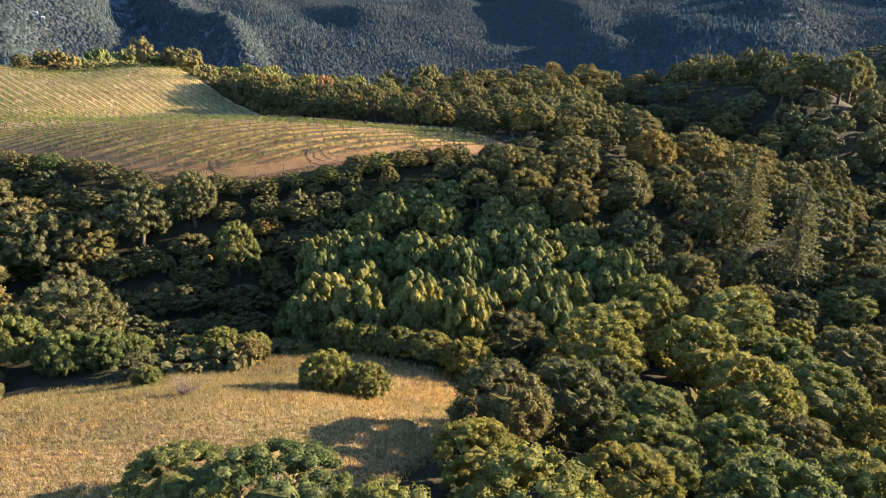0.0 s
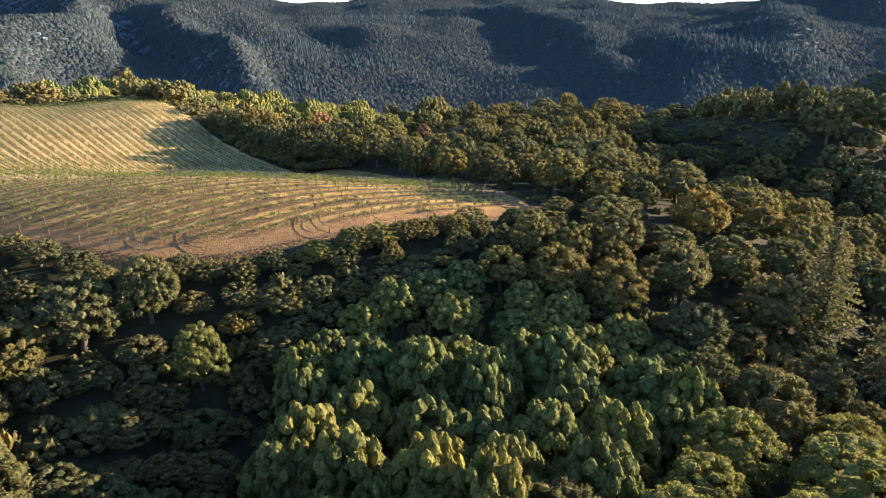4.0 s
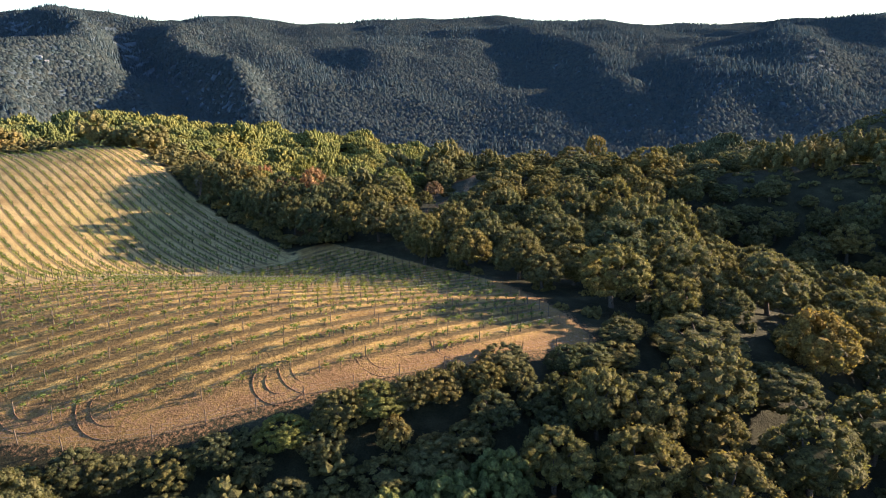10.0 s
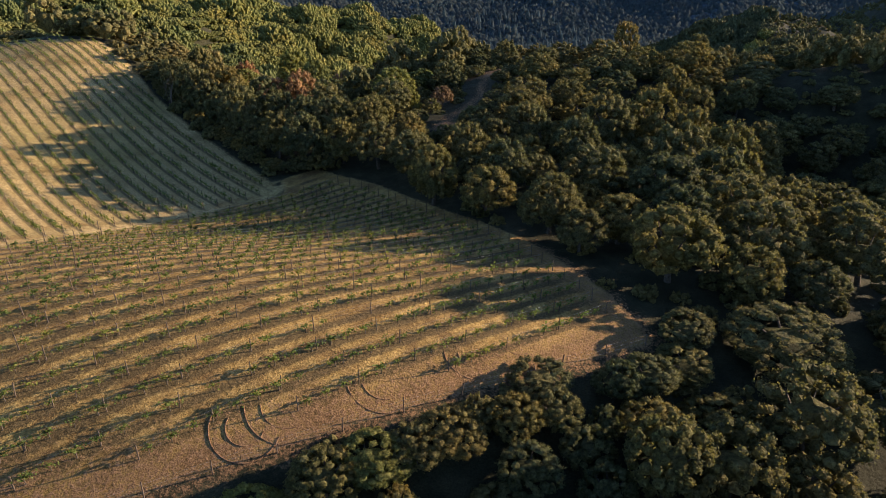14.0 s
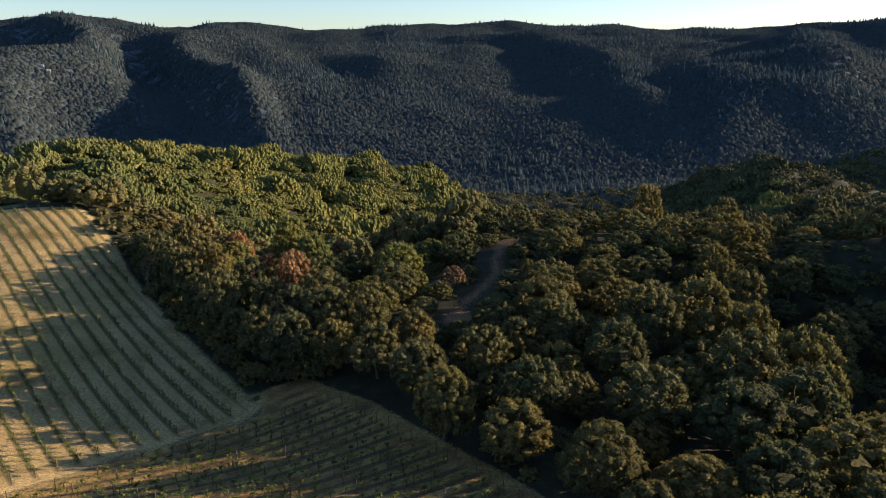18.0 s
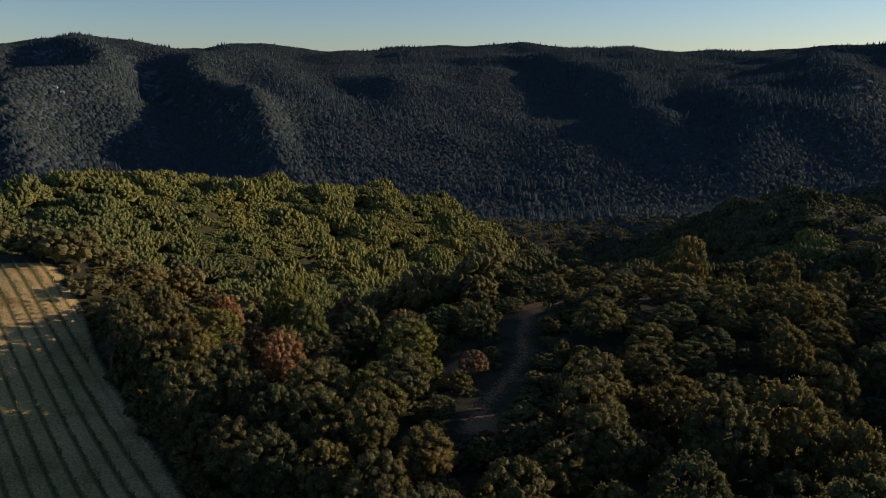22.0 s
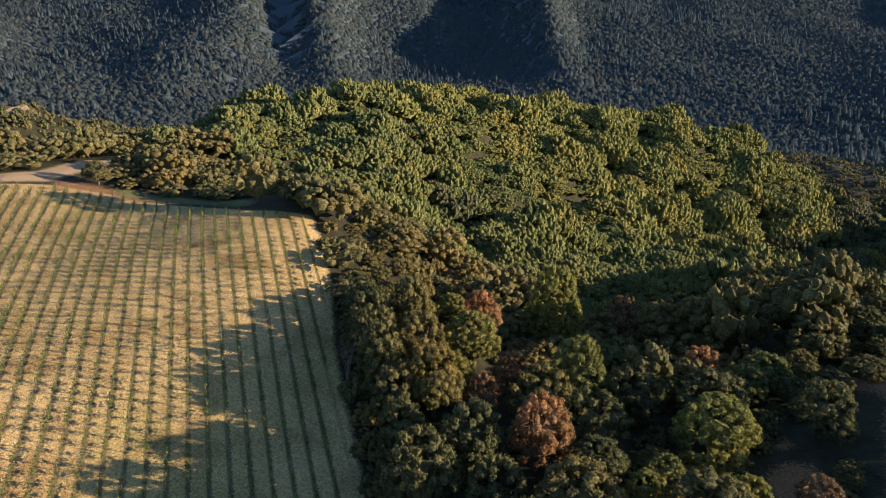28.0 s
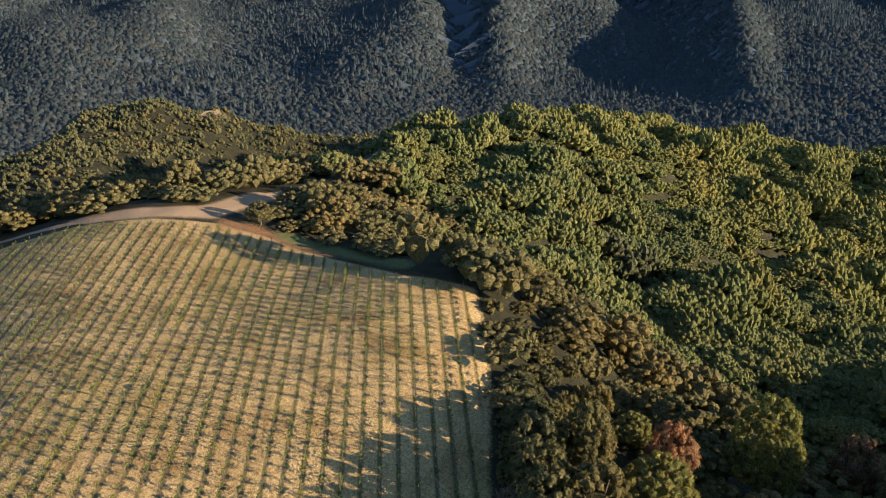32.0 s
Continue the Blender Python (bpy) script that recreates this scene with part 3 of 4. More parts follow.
def conifer_crown(height, wide, whorls=30):
    parts = []
    for k in range(whorls):
        u = k / (whorls - 1)
        z = 1.6 + (height - 1.6) * u
        reach = wide * (1 - u) ** 0.85 * rng.uniform(0.85, 1.1) + 0.15
        for j in range(8 if u < 0.8 else 5):
            a = j * 0.785 + k * 0.9 + rng.uniform(-0.3, 0.3)
            s = np.linspace(0.15, 1, 9)
            r = reach * rng.uniform(0.75, 1.1)
            p = np.stack([np.cos(a) * s * r, np.sin(a) * s * r, z + 0.35 * s * r * 0.4 - 0.30 * (s**2) * r], 1)
            p += rng.normal(0, 0.07, p.shape)
            parts.append(flakes(p, np.tile((0, 0, 1.0), (9, 1)), 0.36 * (0.6 + 0.6 * (1 - u)), 0.25))
    return join(parts)


woods = "trees of the wooded slopes"
PROTO = {}
PROTO["close"] = [plant("bay_laurel", "dense bay laurel with glossy fresh green leaves beside the meadow", "tree", round_crown(4.0, 8.0, 0.3, 240, 64, 0.085, 0.12, boughs=6, body=core), BAY, trunk(8.0, 0.6, 4.0, 0.24), woods) for _ in range(2)]
PROTO["fine"] = [plant("oak_tree", "broad evergreen oak with a dense olive green crown", "tree", round_crown(4.2, 7.6, 0.4, 210, 34, 0.105, 0.125, body=core), OAK, trunk(7.6, 1.4, 4.2, 0.28), woods) for _ in range(3)]
PROTO["oak"] = [plant("oak_tree", "round-headed evergreen oak with dark olive leaves", "tree", round_crown(4.2, 7.6, 0.2, 150, 22, 0.13, 0.145, body=core), OAK, trunk(7.6, 1.3, 4.2, 0.28), woods) for _ in range(6)]
PROTO["bay"] = [plant("bay_laurel", "bay laurel tree with upright yellow-green leaf tufts", "tree", flame_crown(4.0, 8.0, 0.2, 125, 34, 0.12), BAY, trunk(8.0, 0.8, 4.0, 0.24), woods) for _ in range(4)]
PROTO["light"] = [plant("bay_laurel", "dense bay laurel with fresh light green leaves", "tree", round_crown(4.0, 8.0, 0.2, 210, 34, 0.105, 0.125, body=core), BAY, trunk(8.0, 0.8, 4.0, 0.24), woods) for _ in range(2)]
PROTO["scrub"] = [plant("shrub", "low grey-green chaparral bush on the slope", "shrub", round_crown(2.0, 2.6, -0.3, 70, 20, 0.10, 0.165, low=-0.3, body=core), SCRUB, trunk(2.6, 0.2, 1.4, 0.07, 4), "bushes of the slopes") for _ in range(4)]
PROTO["bush"] = [plant("shrub", "rounded leafy green bush at the edge of the dry meadow", "shrub", round_crown(2.8, 2.9, -0.3, 170, 50, 0.08, 0.115, low=-0.3, body=core), BAY, trunk(2.9, 0.2, 1.8, 0.09, 4), "bushes round the meadow") for _ in range(2)]
PROTO["gold"] = [plant("oak_tree", "oak tree with golden new leaves", "tree", round_crown(4.0, 7.2, 0.3, 150, 24, 0.13, 0.14, body=core), GOLD, trunk(7.2, 1.2, 4.0, 0.26), woods) for _ in range(2)]
PROTO["rust"] = [plant("oak_tree", "half-dead oak with rusty brown leaves", "tree", round_crown(3.8, 7.2, 0.6, 130, 26, 0.13, 0.14, body=core), RUST, trunk(7.2, 1.4, 3.8, 0.26, 7), woods) for _ in range(2)]
PROTO["conifer"] = [plant("conifer", "tall slender conifer with tiered drooping branches", "tree", conifer_crown(20, 5.2, 42), NEEDLES, tube([(0, 0, -1), (0, 0, 10), (0, 0, 19.8)], [0.42, 0.26, 0.03], 8)) for _ in range(2)]
NOMINAL = {"fine": (7.6, 4.2), "oak": (7.6, 4.2), "bay": (8.0, 4.0), "light": (8.0, 4.0), "close": (8.0, 4.0), "scrub": (2.6, 2.0), "bush": (2.9, 2.8), "gold": (7.2, 4.0), "rust": (7.2, 3.8), "conifer": (20.0, 4.6)}
used = set()


def set_plant(kind, x, y, height, radius, sink=0.15):
    """Stands one plant on the ground; the first of a kind is the prototype itself."""
    variants = PROTO[kind]
    ob = variants[int(rng.integers(len(variants)))]
    h0, r0 = NOMINAL[kind]
    m = Matrix.LocRotScale((x, y, zed(x, y) - sink), Euler((0, 0, rng.uniform(0, 6.283))), (radius / r0, radius / r0, height / h0))
    if ob.name not in used:
        used.add(ob.name)
        ob.matrix_basis = m
        return ob
    keep = ob.matrix_basis.copy()
    ob.matrix_basis = Matrix.Identity(4)
    twin = copy_thing(ob, m)
    ob.matrix_basis = keep
    return twin


FIELD_EDGE = [(-30, 205), (-42, 206), (-54, 220), (-67, 235), (-79, 249), (-86, 259)]


# ---- trees and bushes that stand out: plan place, height of the top, half width ----
LANDMARKS = {
    "fine": ((4.5, 46, 34.6, 4.6), (10.5, 50, 32.6, 4.6), (12, 57, 28.5, 4.5), (-9.3, 187.5, 38.6, 4.5), (16.3, 169.5, 37.6, 5.0), (7.5, 173, 39.4, 4.8), (29, 146, 34, 7.2), (36, 138, 31, 6), (-41.5, 109.5, 35.2, 4.6)),
    "oak": ((195, 352, 32, 8), (214, 362, 33, 9), (232, 352, 32, 8), (180, 340, 29, 6), (112, 230, 42, 7), (122, 237, 46, 8), (133, 234, 45, 8), (142, 244, 46, 8),
            (16, 204.5, 38.3, 5.2), (26.5, 184, 38.3, 6.2), (35.5, 188, 38.2, 6.4), (33, 200, 38.6, 6.8), (43, 203, 38, 6.2), (24, 218, 39, 6.2), (34, 222, 39.4, 6.6), (40, 215, 37, 5.5), (14.5, 257, 38.6, 5.6), (7.5, 278, 37.6, 4.4), (-8, 261, 36.2, 4.6), (53.5, 264.5, 40.5, 6), (33, 273, 39, 6), (43, 268, 38.4, 5), (70.5, 262, 35.6, 6), (81, 275, 37, 5.4), (98, 306, 31.8, 5.4), (113, 315, 28, 4.8), (49, 315, 38, 5.5), (71, 311, 34, 5.5), (60, 245, 35.5, 5), (47, 236, 36, 5.2), (58, 225, 31, 5.4), (78, 230, 29, 5), (-166, 278, 43, 3.6), (115, 307, 27, 5), (122, 364, 24, 6), (2, 191, 38.4, 5), (-4, 204, 37.4, 4.8), (8, 214, 38, 5), (-15, 212, 36.6, 4.6), (-2, 219, 36, 4.4),
            (-86, 266, 34.5, 3.4), (-80, 260, 36.4, 4.0), (-75.4, 255, 38, 4.2), (-71.8, 250.4, 38.4, 4.2), (-68.4, 246.4, 38.6, 4.4), (-65, 242.2, 38.4, 4.0), (-61.6, 238.6, 36.6, 4.0), (-58, 234, 35.2, 3.8), (-56.2, 230.6, 34.6, 3.6), (-51, 225.6, 39, 4.9), (-46.4, 220, 33.4, 3.6), (-40.5, 214.4, 36, 4.4), (-34.6, 210, 37.2, 4.8), (-27, 209, 36, 4.4), (-20, 205.5, 37, 4.6), (-13.4, 198, 37.6, 4.6), (-58, 243, 38.4, 4.8), (-64, 251, 38.6, 4.8), (-48, 234, 38.5, 4.6), (-30, 219, 38, 5)),
    "close": ((-9, 29, 39.0, 4.6), (-3, 26.5, 38.5, 4.4), (-14.5, 31, 37.5, 3.8), (13, 40, 31, 4.2), (16, 45, 30, 4.6), (18.5, 53, 28.5, 4.5), (24, 47, 29, 4.8), (31, 42, 29, 5)),
    "light": ((38, 82, 25.5, 6.5), (-32.5, 101.5, 29.0, 4.0), (30, 72, 26, 6), (-53, 286, 34.6, 6), (-41, 257.5, 37, 4.8)),
    "gold": ((12, 128, 36, 4.2), (74, 268, 36, 3.6), (-70.5, 260, 39.6, 4.2), (45, 247, 37.6, 4.4)),
    "rust": ((-40.5, 238.6, 38.4, 4.6), (-62.4, 271, 33.6, 4.2), (-50.5, 255, 33, 3.4), (-42, 300, 24, 4.0), (-24.6, 275, 29.5, 4.0), (-52, 247, 33.5, 3.0), (-9, 243, 34, 2.8)),
    "scrub": ((-92, 273, 34.6, 2.8), (-88, 276.5, 34, 3), (-95, 280, 35, 3), (-84, 272.5, 33.6, 2.6), (-90, 283, 34, 3), (-83, 279, 33, 3), (-98, 286, 35, 3), (-78.5, 268.5, 33, 2.8), (-76, 274.5, 32.6, 3), (-83.5, 266.5, 33.8, 2.6), (-79, 264.5, 33.6, 2.6), (-74.5, 262, 33.4, 2.8), (-71, 265.5, 32.6, 2.8), (-86.5, 270, 33.8, 2.4)),
    "conifer": ((59.6, 108.5, 33.6, 4.8), (56, 121, 36.2, 5.4)),
    "bush": ((-10.4, 54.8, 30.8, 3.2), (-7.0, 54.2, 30.0, 2.7), (-28.0, 57.0, 28.2, 1.6), (-28.5, 68, 25.6, 2.8), (-25, 69, 26.2, 3.0), (-21.8, 69.5, 25.4, 2.6), (-36.5, 65.5, 27.6, 3.4), (-40, 64.5, 28, 3.6), (-34, 66.5, 26.6, 2.8), (-46, 66, 29, 4), (-52, 66, 30, 4.2), (-12, 72.5, 25.6, 2.8), (-8.5, 70.5, 26.0, 3.0), (-5, 69, 26.2, 3.0), (-1.5, 67.5, 26.4, 3.2), (2.5, 65.5, 26.6, 3.4), (-8, 75.5, 25.4, 3.2), (-3, 73, 26.5, 3.4), (-15.8, 69.8, 23.6, 1.0)),
}
taken = []
for kind_, spots in LANDMARKS.items():
    for x_, y_, top_, r_ in spots:
        set_plant(kind_, x_, y_, max(top_ - zed(x_, y_), 1.4), r_)
        taken.append((x_, y_, r_))
for (ax_, ay_), (bx_, by_) in zip(FIELD_EDGE, FIELD_EDGE[1:]):
    for t_ in np.arange(0.1, 1.0, 0.22):
        x_, y_ = ax_ + (bx_ - ax_) * t_ + rng.uniform(2.2, 3.4) * 0.75, ay_ + (by_ - ay_) * t_ + rng.uniform(2.2, 3.4) * 0.66
        set_plant("scrub", x_, y_, rng.uniform(2.2, 3.6) if y_ < 240 else rng.uniform(1.6, 2.6), rng.uniform(1.9, 2.7))
FRONT_EDGE = [(-72, 120.5), (-52, 115.5), (-42, 115.5), (-33, 117.5), (-19, 123.5), (1, 133.5), (15, 141)]
for (ax_, ay_), (bx_, by_) in zip(FRONT_EDGE, FRONT_EDGE[1:]):
    n_ = int(math.hypot(bx_ - ax_, by_ - ay_) / 4.2)
    for i in range(n_):
        t_ = (i + rng.uniform(0.2, 0.8)) / n_
        x_, y_ = ax_ + (bx_ - ax_) * t_ + rng.uniform(-0.5, 0.8), ay_ + (by_ - ay_) * t_ - rng.uniform(-0.4, 1.2)
        if min(math.hypot(x_ - q[0], y_ - q[1]) for q in taken) > 3.0:
            set_plant(str(rng.choice(["oak", "light", "oak", "fine"])), x_, y_, rng.uniform(3.2, 4.4), rng.uniform(2.7, 3.5))
            taken.append((x_, y_, 2.8))
taken = np.array(taken)


def scatter(x0, x1, y0, y1, step, jitter=0.42):
    xs, ys = np.meshgrid(np.arange(x0, x1, step), np.arange(y0, y1, step))
    xs = xs + (np.arange(xs.shape[0])[:, None] % 2) * step / 2
    x, y = (xs + rng.uniform(-jitter, jitter, xs.shape) * step).ravel(), (ys + rng.uniform(-jitter, jitter, ys.shape) * step).ravel()
    return x, y


def open_ground(x, y, gap=1.8):
    """True where no field, meadow, track or marked tree is."""
    ok = (inside(UPPER, x, y) < -gap) & (inside(LOWER, x, y) < -gap) & (inside(MEADOW, x, y) < np.where(x > -14, -3.0, -1.0))
    for line, wide in ((CREST_ROAD, 5.0), (EDGE_ROAD, 2.6), (WOOD_TRACK, 3.4), (TRACK_LOW, 3.6)):
        ok &= along(line, x, y) > wide
    for cx, cy, r in GRASS_SPOTS:
        ok &= np.hypot(x - cx, (y - cy) * 1.6) > r * 0.8
    for tx, ty, tr in taken:
        ok &= np.hypot(x - tx, y - ty) > tr * 1.15
    return ok


BANK = [(-18, 84), (-5, 76), (12, 78), (26, 90), (28, 108), (14, 118), (-2, 120), (-16, 112), (-20, 98)]
NEAR = [(-75, 62), (-30, 55), (-2, 40), (4, 20), (75, 20), (105, 110), (110, 240), (85, 300), (0, 305), (-40, 250), (-70, 285), (-95, 292), (-36, 196), (14, 146), (-40, 118), (-90, 124)]


def kinds_for(x, y):
    k = np.full(len(x), "oak", dtype="U8")
    u = rng.uniform(0, 1, len(x))
    k[u < 0.22] = "scrub"
    k[u > 0.965] = "gold"
    k[(y < 100) & (x > 2) & (u > 0.22)] = "fine"
    k[(y < 100) & (x > 2) & (u > 0.45)] = "light"
    k[(y < 86) & (y > 56) & (x > -36) & (x < 4)] = "scrub"
    k[(x < -12) & (y > 236) & (u > 0.5)] = "light"
    k[inside(BANK, x, y) > -2] = "bay"
    return k


def size_for(k, x, y):
    """Height and half width of a plant of the kind k at x, y."""
    sunward = ((x - 0.5) * 0.94 + (y - 281) * 0.34, abs((x - 0.5) * 0.34 - (y - 281) * 0.94))
    big = rng.uniform(0, 1) ** 1.2
    if 0 < sunward[0] < 32 and sunward[1] < 8:
        return "scrub", rng.uniform(0.9, 1.5), rng.uniform(1.2, 2.0)
    if along(TRACK_LOW, x, y) < 11 and k != "scrub":
        return k, rng.uniform(2.4, 4.2), rng.uniform(2.2, 3.4)
    if k == "scrub":
        return k, rng.uniform(1.8, 3.6), rng.uniform(1.7, 3.0)
    if k == "bay":
        return (k, rng.uniform(8.4, 12.0), rng.uniform(3.4, 4.8)) if y < 103 else (k, rng.uniform(4.4, 6.4), rng.uniform(3.0, 3.8))
    if -48 < x < -6 and 76 < y < 112:
        return k, 2.6 + 2.0 * big, 2.5 + 1.5 * big
    if y < 147 and float(inside(LOWER, x, y)) > -15:
        return k, rng.uniform(2.8, 4.4), rng.uniform(2.7, 3.9)
    if along(FIELD_EDGE, x, y) < 16:
        return (k, rng.uniform(8, 10.5), rng.uniform(3.8, 4.9)) if y < 258 else (k, rng.uniform(4, 7), rng.uniform(2.8, 4.4))
    if x > 0 and y > 232 or x > 52 and y < 100:
        return k, 3.4 + 3.4 * big, 2.6 + 2.4 * big
    return k, 4.6 + 5.6 * big, 2.8 + 3.2 * big


px_, py_ = scatter(-95, 112, 16, 306, 3.6)
keep_ = open_ground(px_, py_) & (inside(NEAR, px_, py_) > 0)
px_, py_ = px_[keep_], py_[keep_]
wanted = [(*size_for(str(k), float(x), float(y)), float(x), float(y)) for k, x, y in zip(kinds_for(px_, py_), px_, py_)]
wanted.sort(key=lambda q: -q[2])
stand = np.array([(x, y, r) for x, y, r in taken])
chosen = []
for k_, h_, r_, x_, y_ in wanted:
    apart = 0.60 if k_ == "bay" or y_ < 147 and x_ < 30 and inside(LOWER, x_, y_) > -24 or along(FIELD_EDGE, x_, y_) < 16 else 0.75
    if (np.hypot(stand[:, 0] - x_, stand[:, 1] - y_) > apart * (stand[:, 2] + r_)).all():
        stand = np.concatenate([stand, [(x_, y_, r_)]])
        chosen.append((k_, h_, r_, x_, y_))
chosen.sort(key=lambda q: abs(q[3] + 10) * 0.6 + q[4] * 0.5)
rest, counts = [], {}
LIMIT = {"oak": 260, "bay": 200, "scrub": 290, "gold": 25, "fine": 70, "light": 130}
for k_, h_, r_, x_, y_ in chosen:
    counts[k_] = counts.get(k_, 0) + 1
    if counts[k_] > LIMIT[k_]:
        rest.append((x_, y_))
    else:
        set_plant(k_, x_, y_, h_, r_)
for kind_, variants in PROTO.items():
    for ob in variants:
        if ob.name not in used:
            for o in (*ob.children_recursive, ob):
                bpy.data.objects.remove(o)


# ---- woods further off: countless crowns in a few sheets of stuff ----
def fine_round():
    return round_crown(1.0, 1.75, -0.1, 36, 5, 0.05, 0.22, low=-0.1, boughs=5, body=core)


def far_cone():
    """A distant conifer: a narrow spire."""
    a = np.arange(5) / 5 * 6.283
    v = np.concatenate([np.stack([np.cos(a) * 0.5, np.sin(a) * 0.5, np.full(5, 0.0)], 1) * rng.uniform(0.8, 1.15, (5, 1)), [(rng.normal(0, 0.04), 0, 1.0)]])
    return v, np.array([(k, (k + 1) % 5, 5) for k in range(5)])


def far_round():
    """A distant round-headed tree."""
    a = np.arange(5) / 5 * 6.283
    low = np.stack([np.cos(a) * 0.55, np.sin(a) * 0.55, np.full(5, 0.0)], 1) * rng.uniform(0.8, 1.2, (5, 1))
    return np.concatenate([low, [(rng.normal(0, 0.1), rng.normal(0, 0.1), 0.9)]]), np.array([(k, (k + 1) % 5, 5) for k in range(5)])


def spread(name, label, templates, x, y, wide, tall, leaf, sink=0.2, smooth=False, category="woodland"):
    """Joins many plants on the ground into one mesh."""
    z = ground_z(x, y) - sink
    which = rng.integers(len(templates), size=len(x))
    spin = rng.uniform(0, 6.283, len(x))
    vs, fs, k = [], [], 0
    for w_, (tv, tf) in enumerate(templates):
        s = np.nonzero(which == w_)[0]
        if not len(s):
            continue
        c, n_ = np.cos(spin[s])[:, None], np.sin(spin[s])[:, None]
        wx, tz = np.broadcast_to(wide, x.shape)[s][:, None], np.broadcast_to(tall, x.shape)[s][:, None]
        v = np.stack([(tv[:, 0] * c - tv[:, 1] * n_) * wx + x[s][:, None], (tv[:, 0] * n_ + tv[:, 1] * c) * wx + y[s][:, None], tv[:, 2] * tz + z[s][:, None]], 2)
        vs.append(v.reshape(-1, 3))
        fs.append((tf[None] + (np.arange(len(s)) * len(tv))[:, None, None]).reshape(-1, 3) + k)
        k += v.shape[0] * v.shape[1]
    return tagged(new(name, mesh_from(name, np.concatenate(vs), np.concatenate(fs), leaf, smooth)), label, category, kind="stuff")


def brush(n):
    """A low bush or far tree of a dozen small tufts."""
    parts = []
    for d in sphere_dirs(n, 0.0):
        c = d * np.array([0.74, 0.74, 0.55]) * rng.uniform(0.8, 1.1) + (0, 0, 0.12)
        parts.append(tuft_body(c, rng.uniform(0.22, 0.32), rng.uniform(0.24, 0.42), d[:2] * 0.12))
        q = unit(rng.normal(0, 1, (3, 3)) + d * 0.8 + (0, 0, 0.4))
        parts.append(flakes(c + q * (0.26, 0.26, 0.30), q, 0.13))
    return join(parts)


cheap, low_brush = [brush(7) for _ in range(6)], [brush(14) for _ in range(6)]


def dome(tufts, leaves, size):
    """A broad laurel dome of close upright tufts."""
    parts = [core((0, 0, 0.24), (0.66, 0.66, 0.46))]
    for d in sphere_dirs(tufts, -0.05):
        c = np.array([0, 0, 0.32]) + d * np.array([0.78, 0.78, 0.54]) * rng.uniform(0.86, 1.06)
        w = rng.uniform(0.8, 1.25) * 1.15 / math.sqrt(tufts)
        parts.append(tuft_body(c, w * 1.1, w * rng.uniform(0.9, 1.5), d[:2] * w * 0.5))
        if not leaves:
            continue
        q = unit(rng.normal(0, 1, (leaves, 3)) + d * 0.7 + (0, 0, 0.4))
        parts.append(flakes(c + q * (w, w, w * 1.3) * rng.uniform(0.8, 1.2, (leaves, 1)), q, size))
    return join(parts)


rounds, flames_ = [dome(50, 0, 0.06) for _ in range(6)], [dome(84, 0, 0.045) for _ in range(6)]
far_domes = [dome(56, 0, 0.07) for _ in range(6)]
cones, blobs = [far_cone() for _ in range(4)], [far_round() for _ in range(3)]
mx, my = scatter(-420, 330, -20, 345, 6.3)
hx, hy = scatter(-420, 330, 345, 760, 6.5, 0.26)
mx, my = np.concatenate([mx, hx]), np.concatenate([my, hy])
ok = open_ground(mx, my, 1.6) & (inside(NEAR, mx, my) < 0)
seen_part = (my > 60) & (np.abs(mx + 10) < 60 + (my - 40) * 0.95) & ~((my < 120) & (mx < -100)) & ~((my > 330) & (mx > 120 + (my - 330) * 0.35)) & (my < 640 + np.where(mx > -40, 110, 0)) & (mx > -330)
mx, my = mx[ok & seen_part], my[ok & seen_part]
rest = [q for q in rest if q[1] < 140 or q[0] < -5 or rng.uniform(0, 1) > 0.45]
if rest:
    mx, my = np.concatenate([mx, [r[0] for r in rest]]), np.concatenate([my, [r[1] for r in rest]])
lit_gap = ((mx - 0.5) * 0.94 + (my - 281) * 0.34 > -2) & ((mx - 0.5) * 0.94 + (my - 281) * 0.34 < 45) & (np.abs((mx - 0.5) * 0.34 - (my - 281) * 0.94) < 7)
mx, my = mx[~lit_gap], my[~lit_gap]
hill = fbm(mx, my, 70.0, 3) + np.where((mx < 20) & (my > 330), 0.35, -0.3)
group_ = np.clip(0.52 + 1.15 * fbm(mx, my, 20.0, 2), 0, 1)
w1 = 3.0 + 2.7 * group_ + rng.uniform(-0.4, 0.7, len(mx))
w1 = np.where(my > 345, w1 * 1.2 + 1.4, w1)
w1 = np.where((mx > 0) & (my > 232) & (my < 430), np.minimum(w1 * 0.8, np.where(my > 345, 5.4, 3.8)), w1)
close_ = my < 345
corner_ = close_ & (mx < -35)
fine_rounds = [fine_round() for _ in range(4)]
laurel_ = hill > np.where((mx < 20) & (my > 330), -0.25, 0.1)
green_ = corner_ & ((fbm(mx, my, 22.0, 2) > 0.05) | (my > 318)) & (inside(UPPER, mx, my) < -14) & (mx > -150)
WOODS = (
    (~close_ & laurel_ & (my < 450), flames_, "bay laurel wood covering the steep hillside", BAY, 0.65, 0.98),
    (~close_ & laurel_ & (my >= 450), far_domes, "bay laurel wood along the hill crest", BAY, 0.65, 0.98),
    (~close_ & ~laurel_, rounds, "dark evergreen oak wood on the lower slopes", OAK, 0.7, 1.05),
    (close_ & ~corner_, fine_rounds, "evergreen oak wood round the fields", OAK, 0.9, 1.4),
    (corner_ & ~green_, fine_rounds, "olive scrub oaks on the slope below the field", SCRUB, 0.55, 0.95),
    (green_, flames_, "green laurel thickets on the slope below the field", BAY, 0.65, 0.95),
)
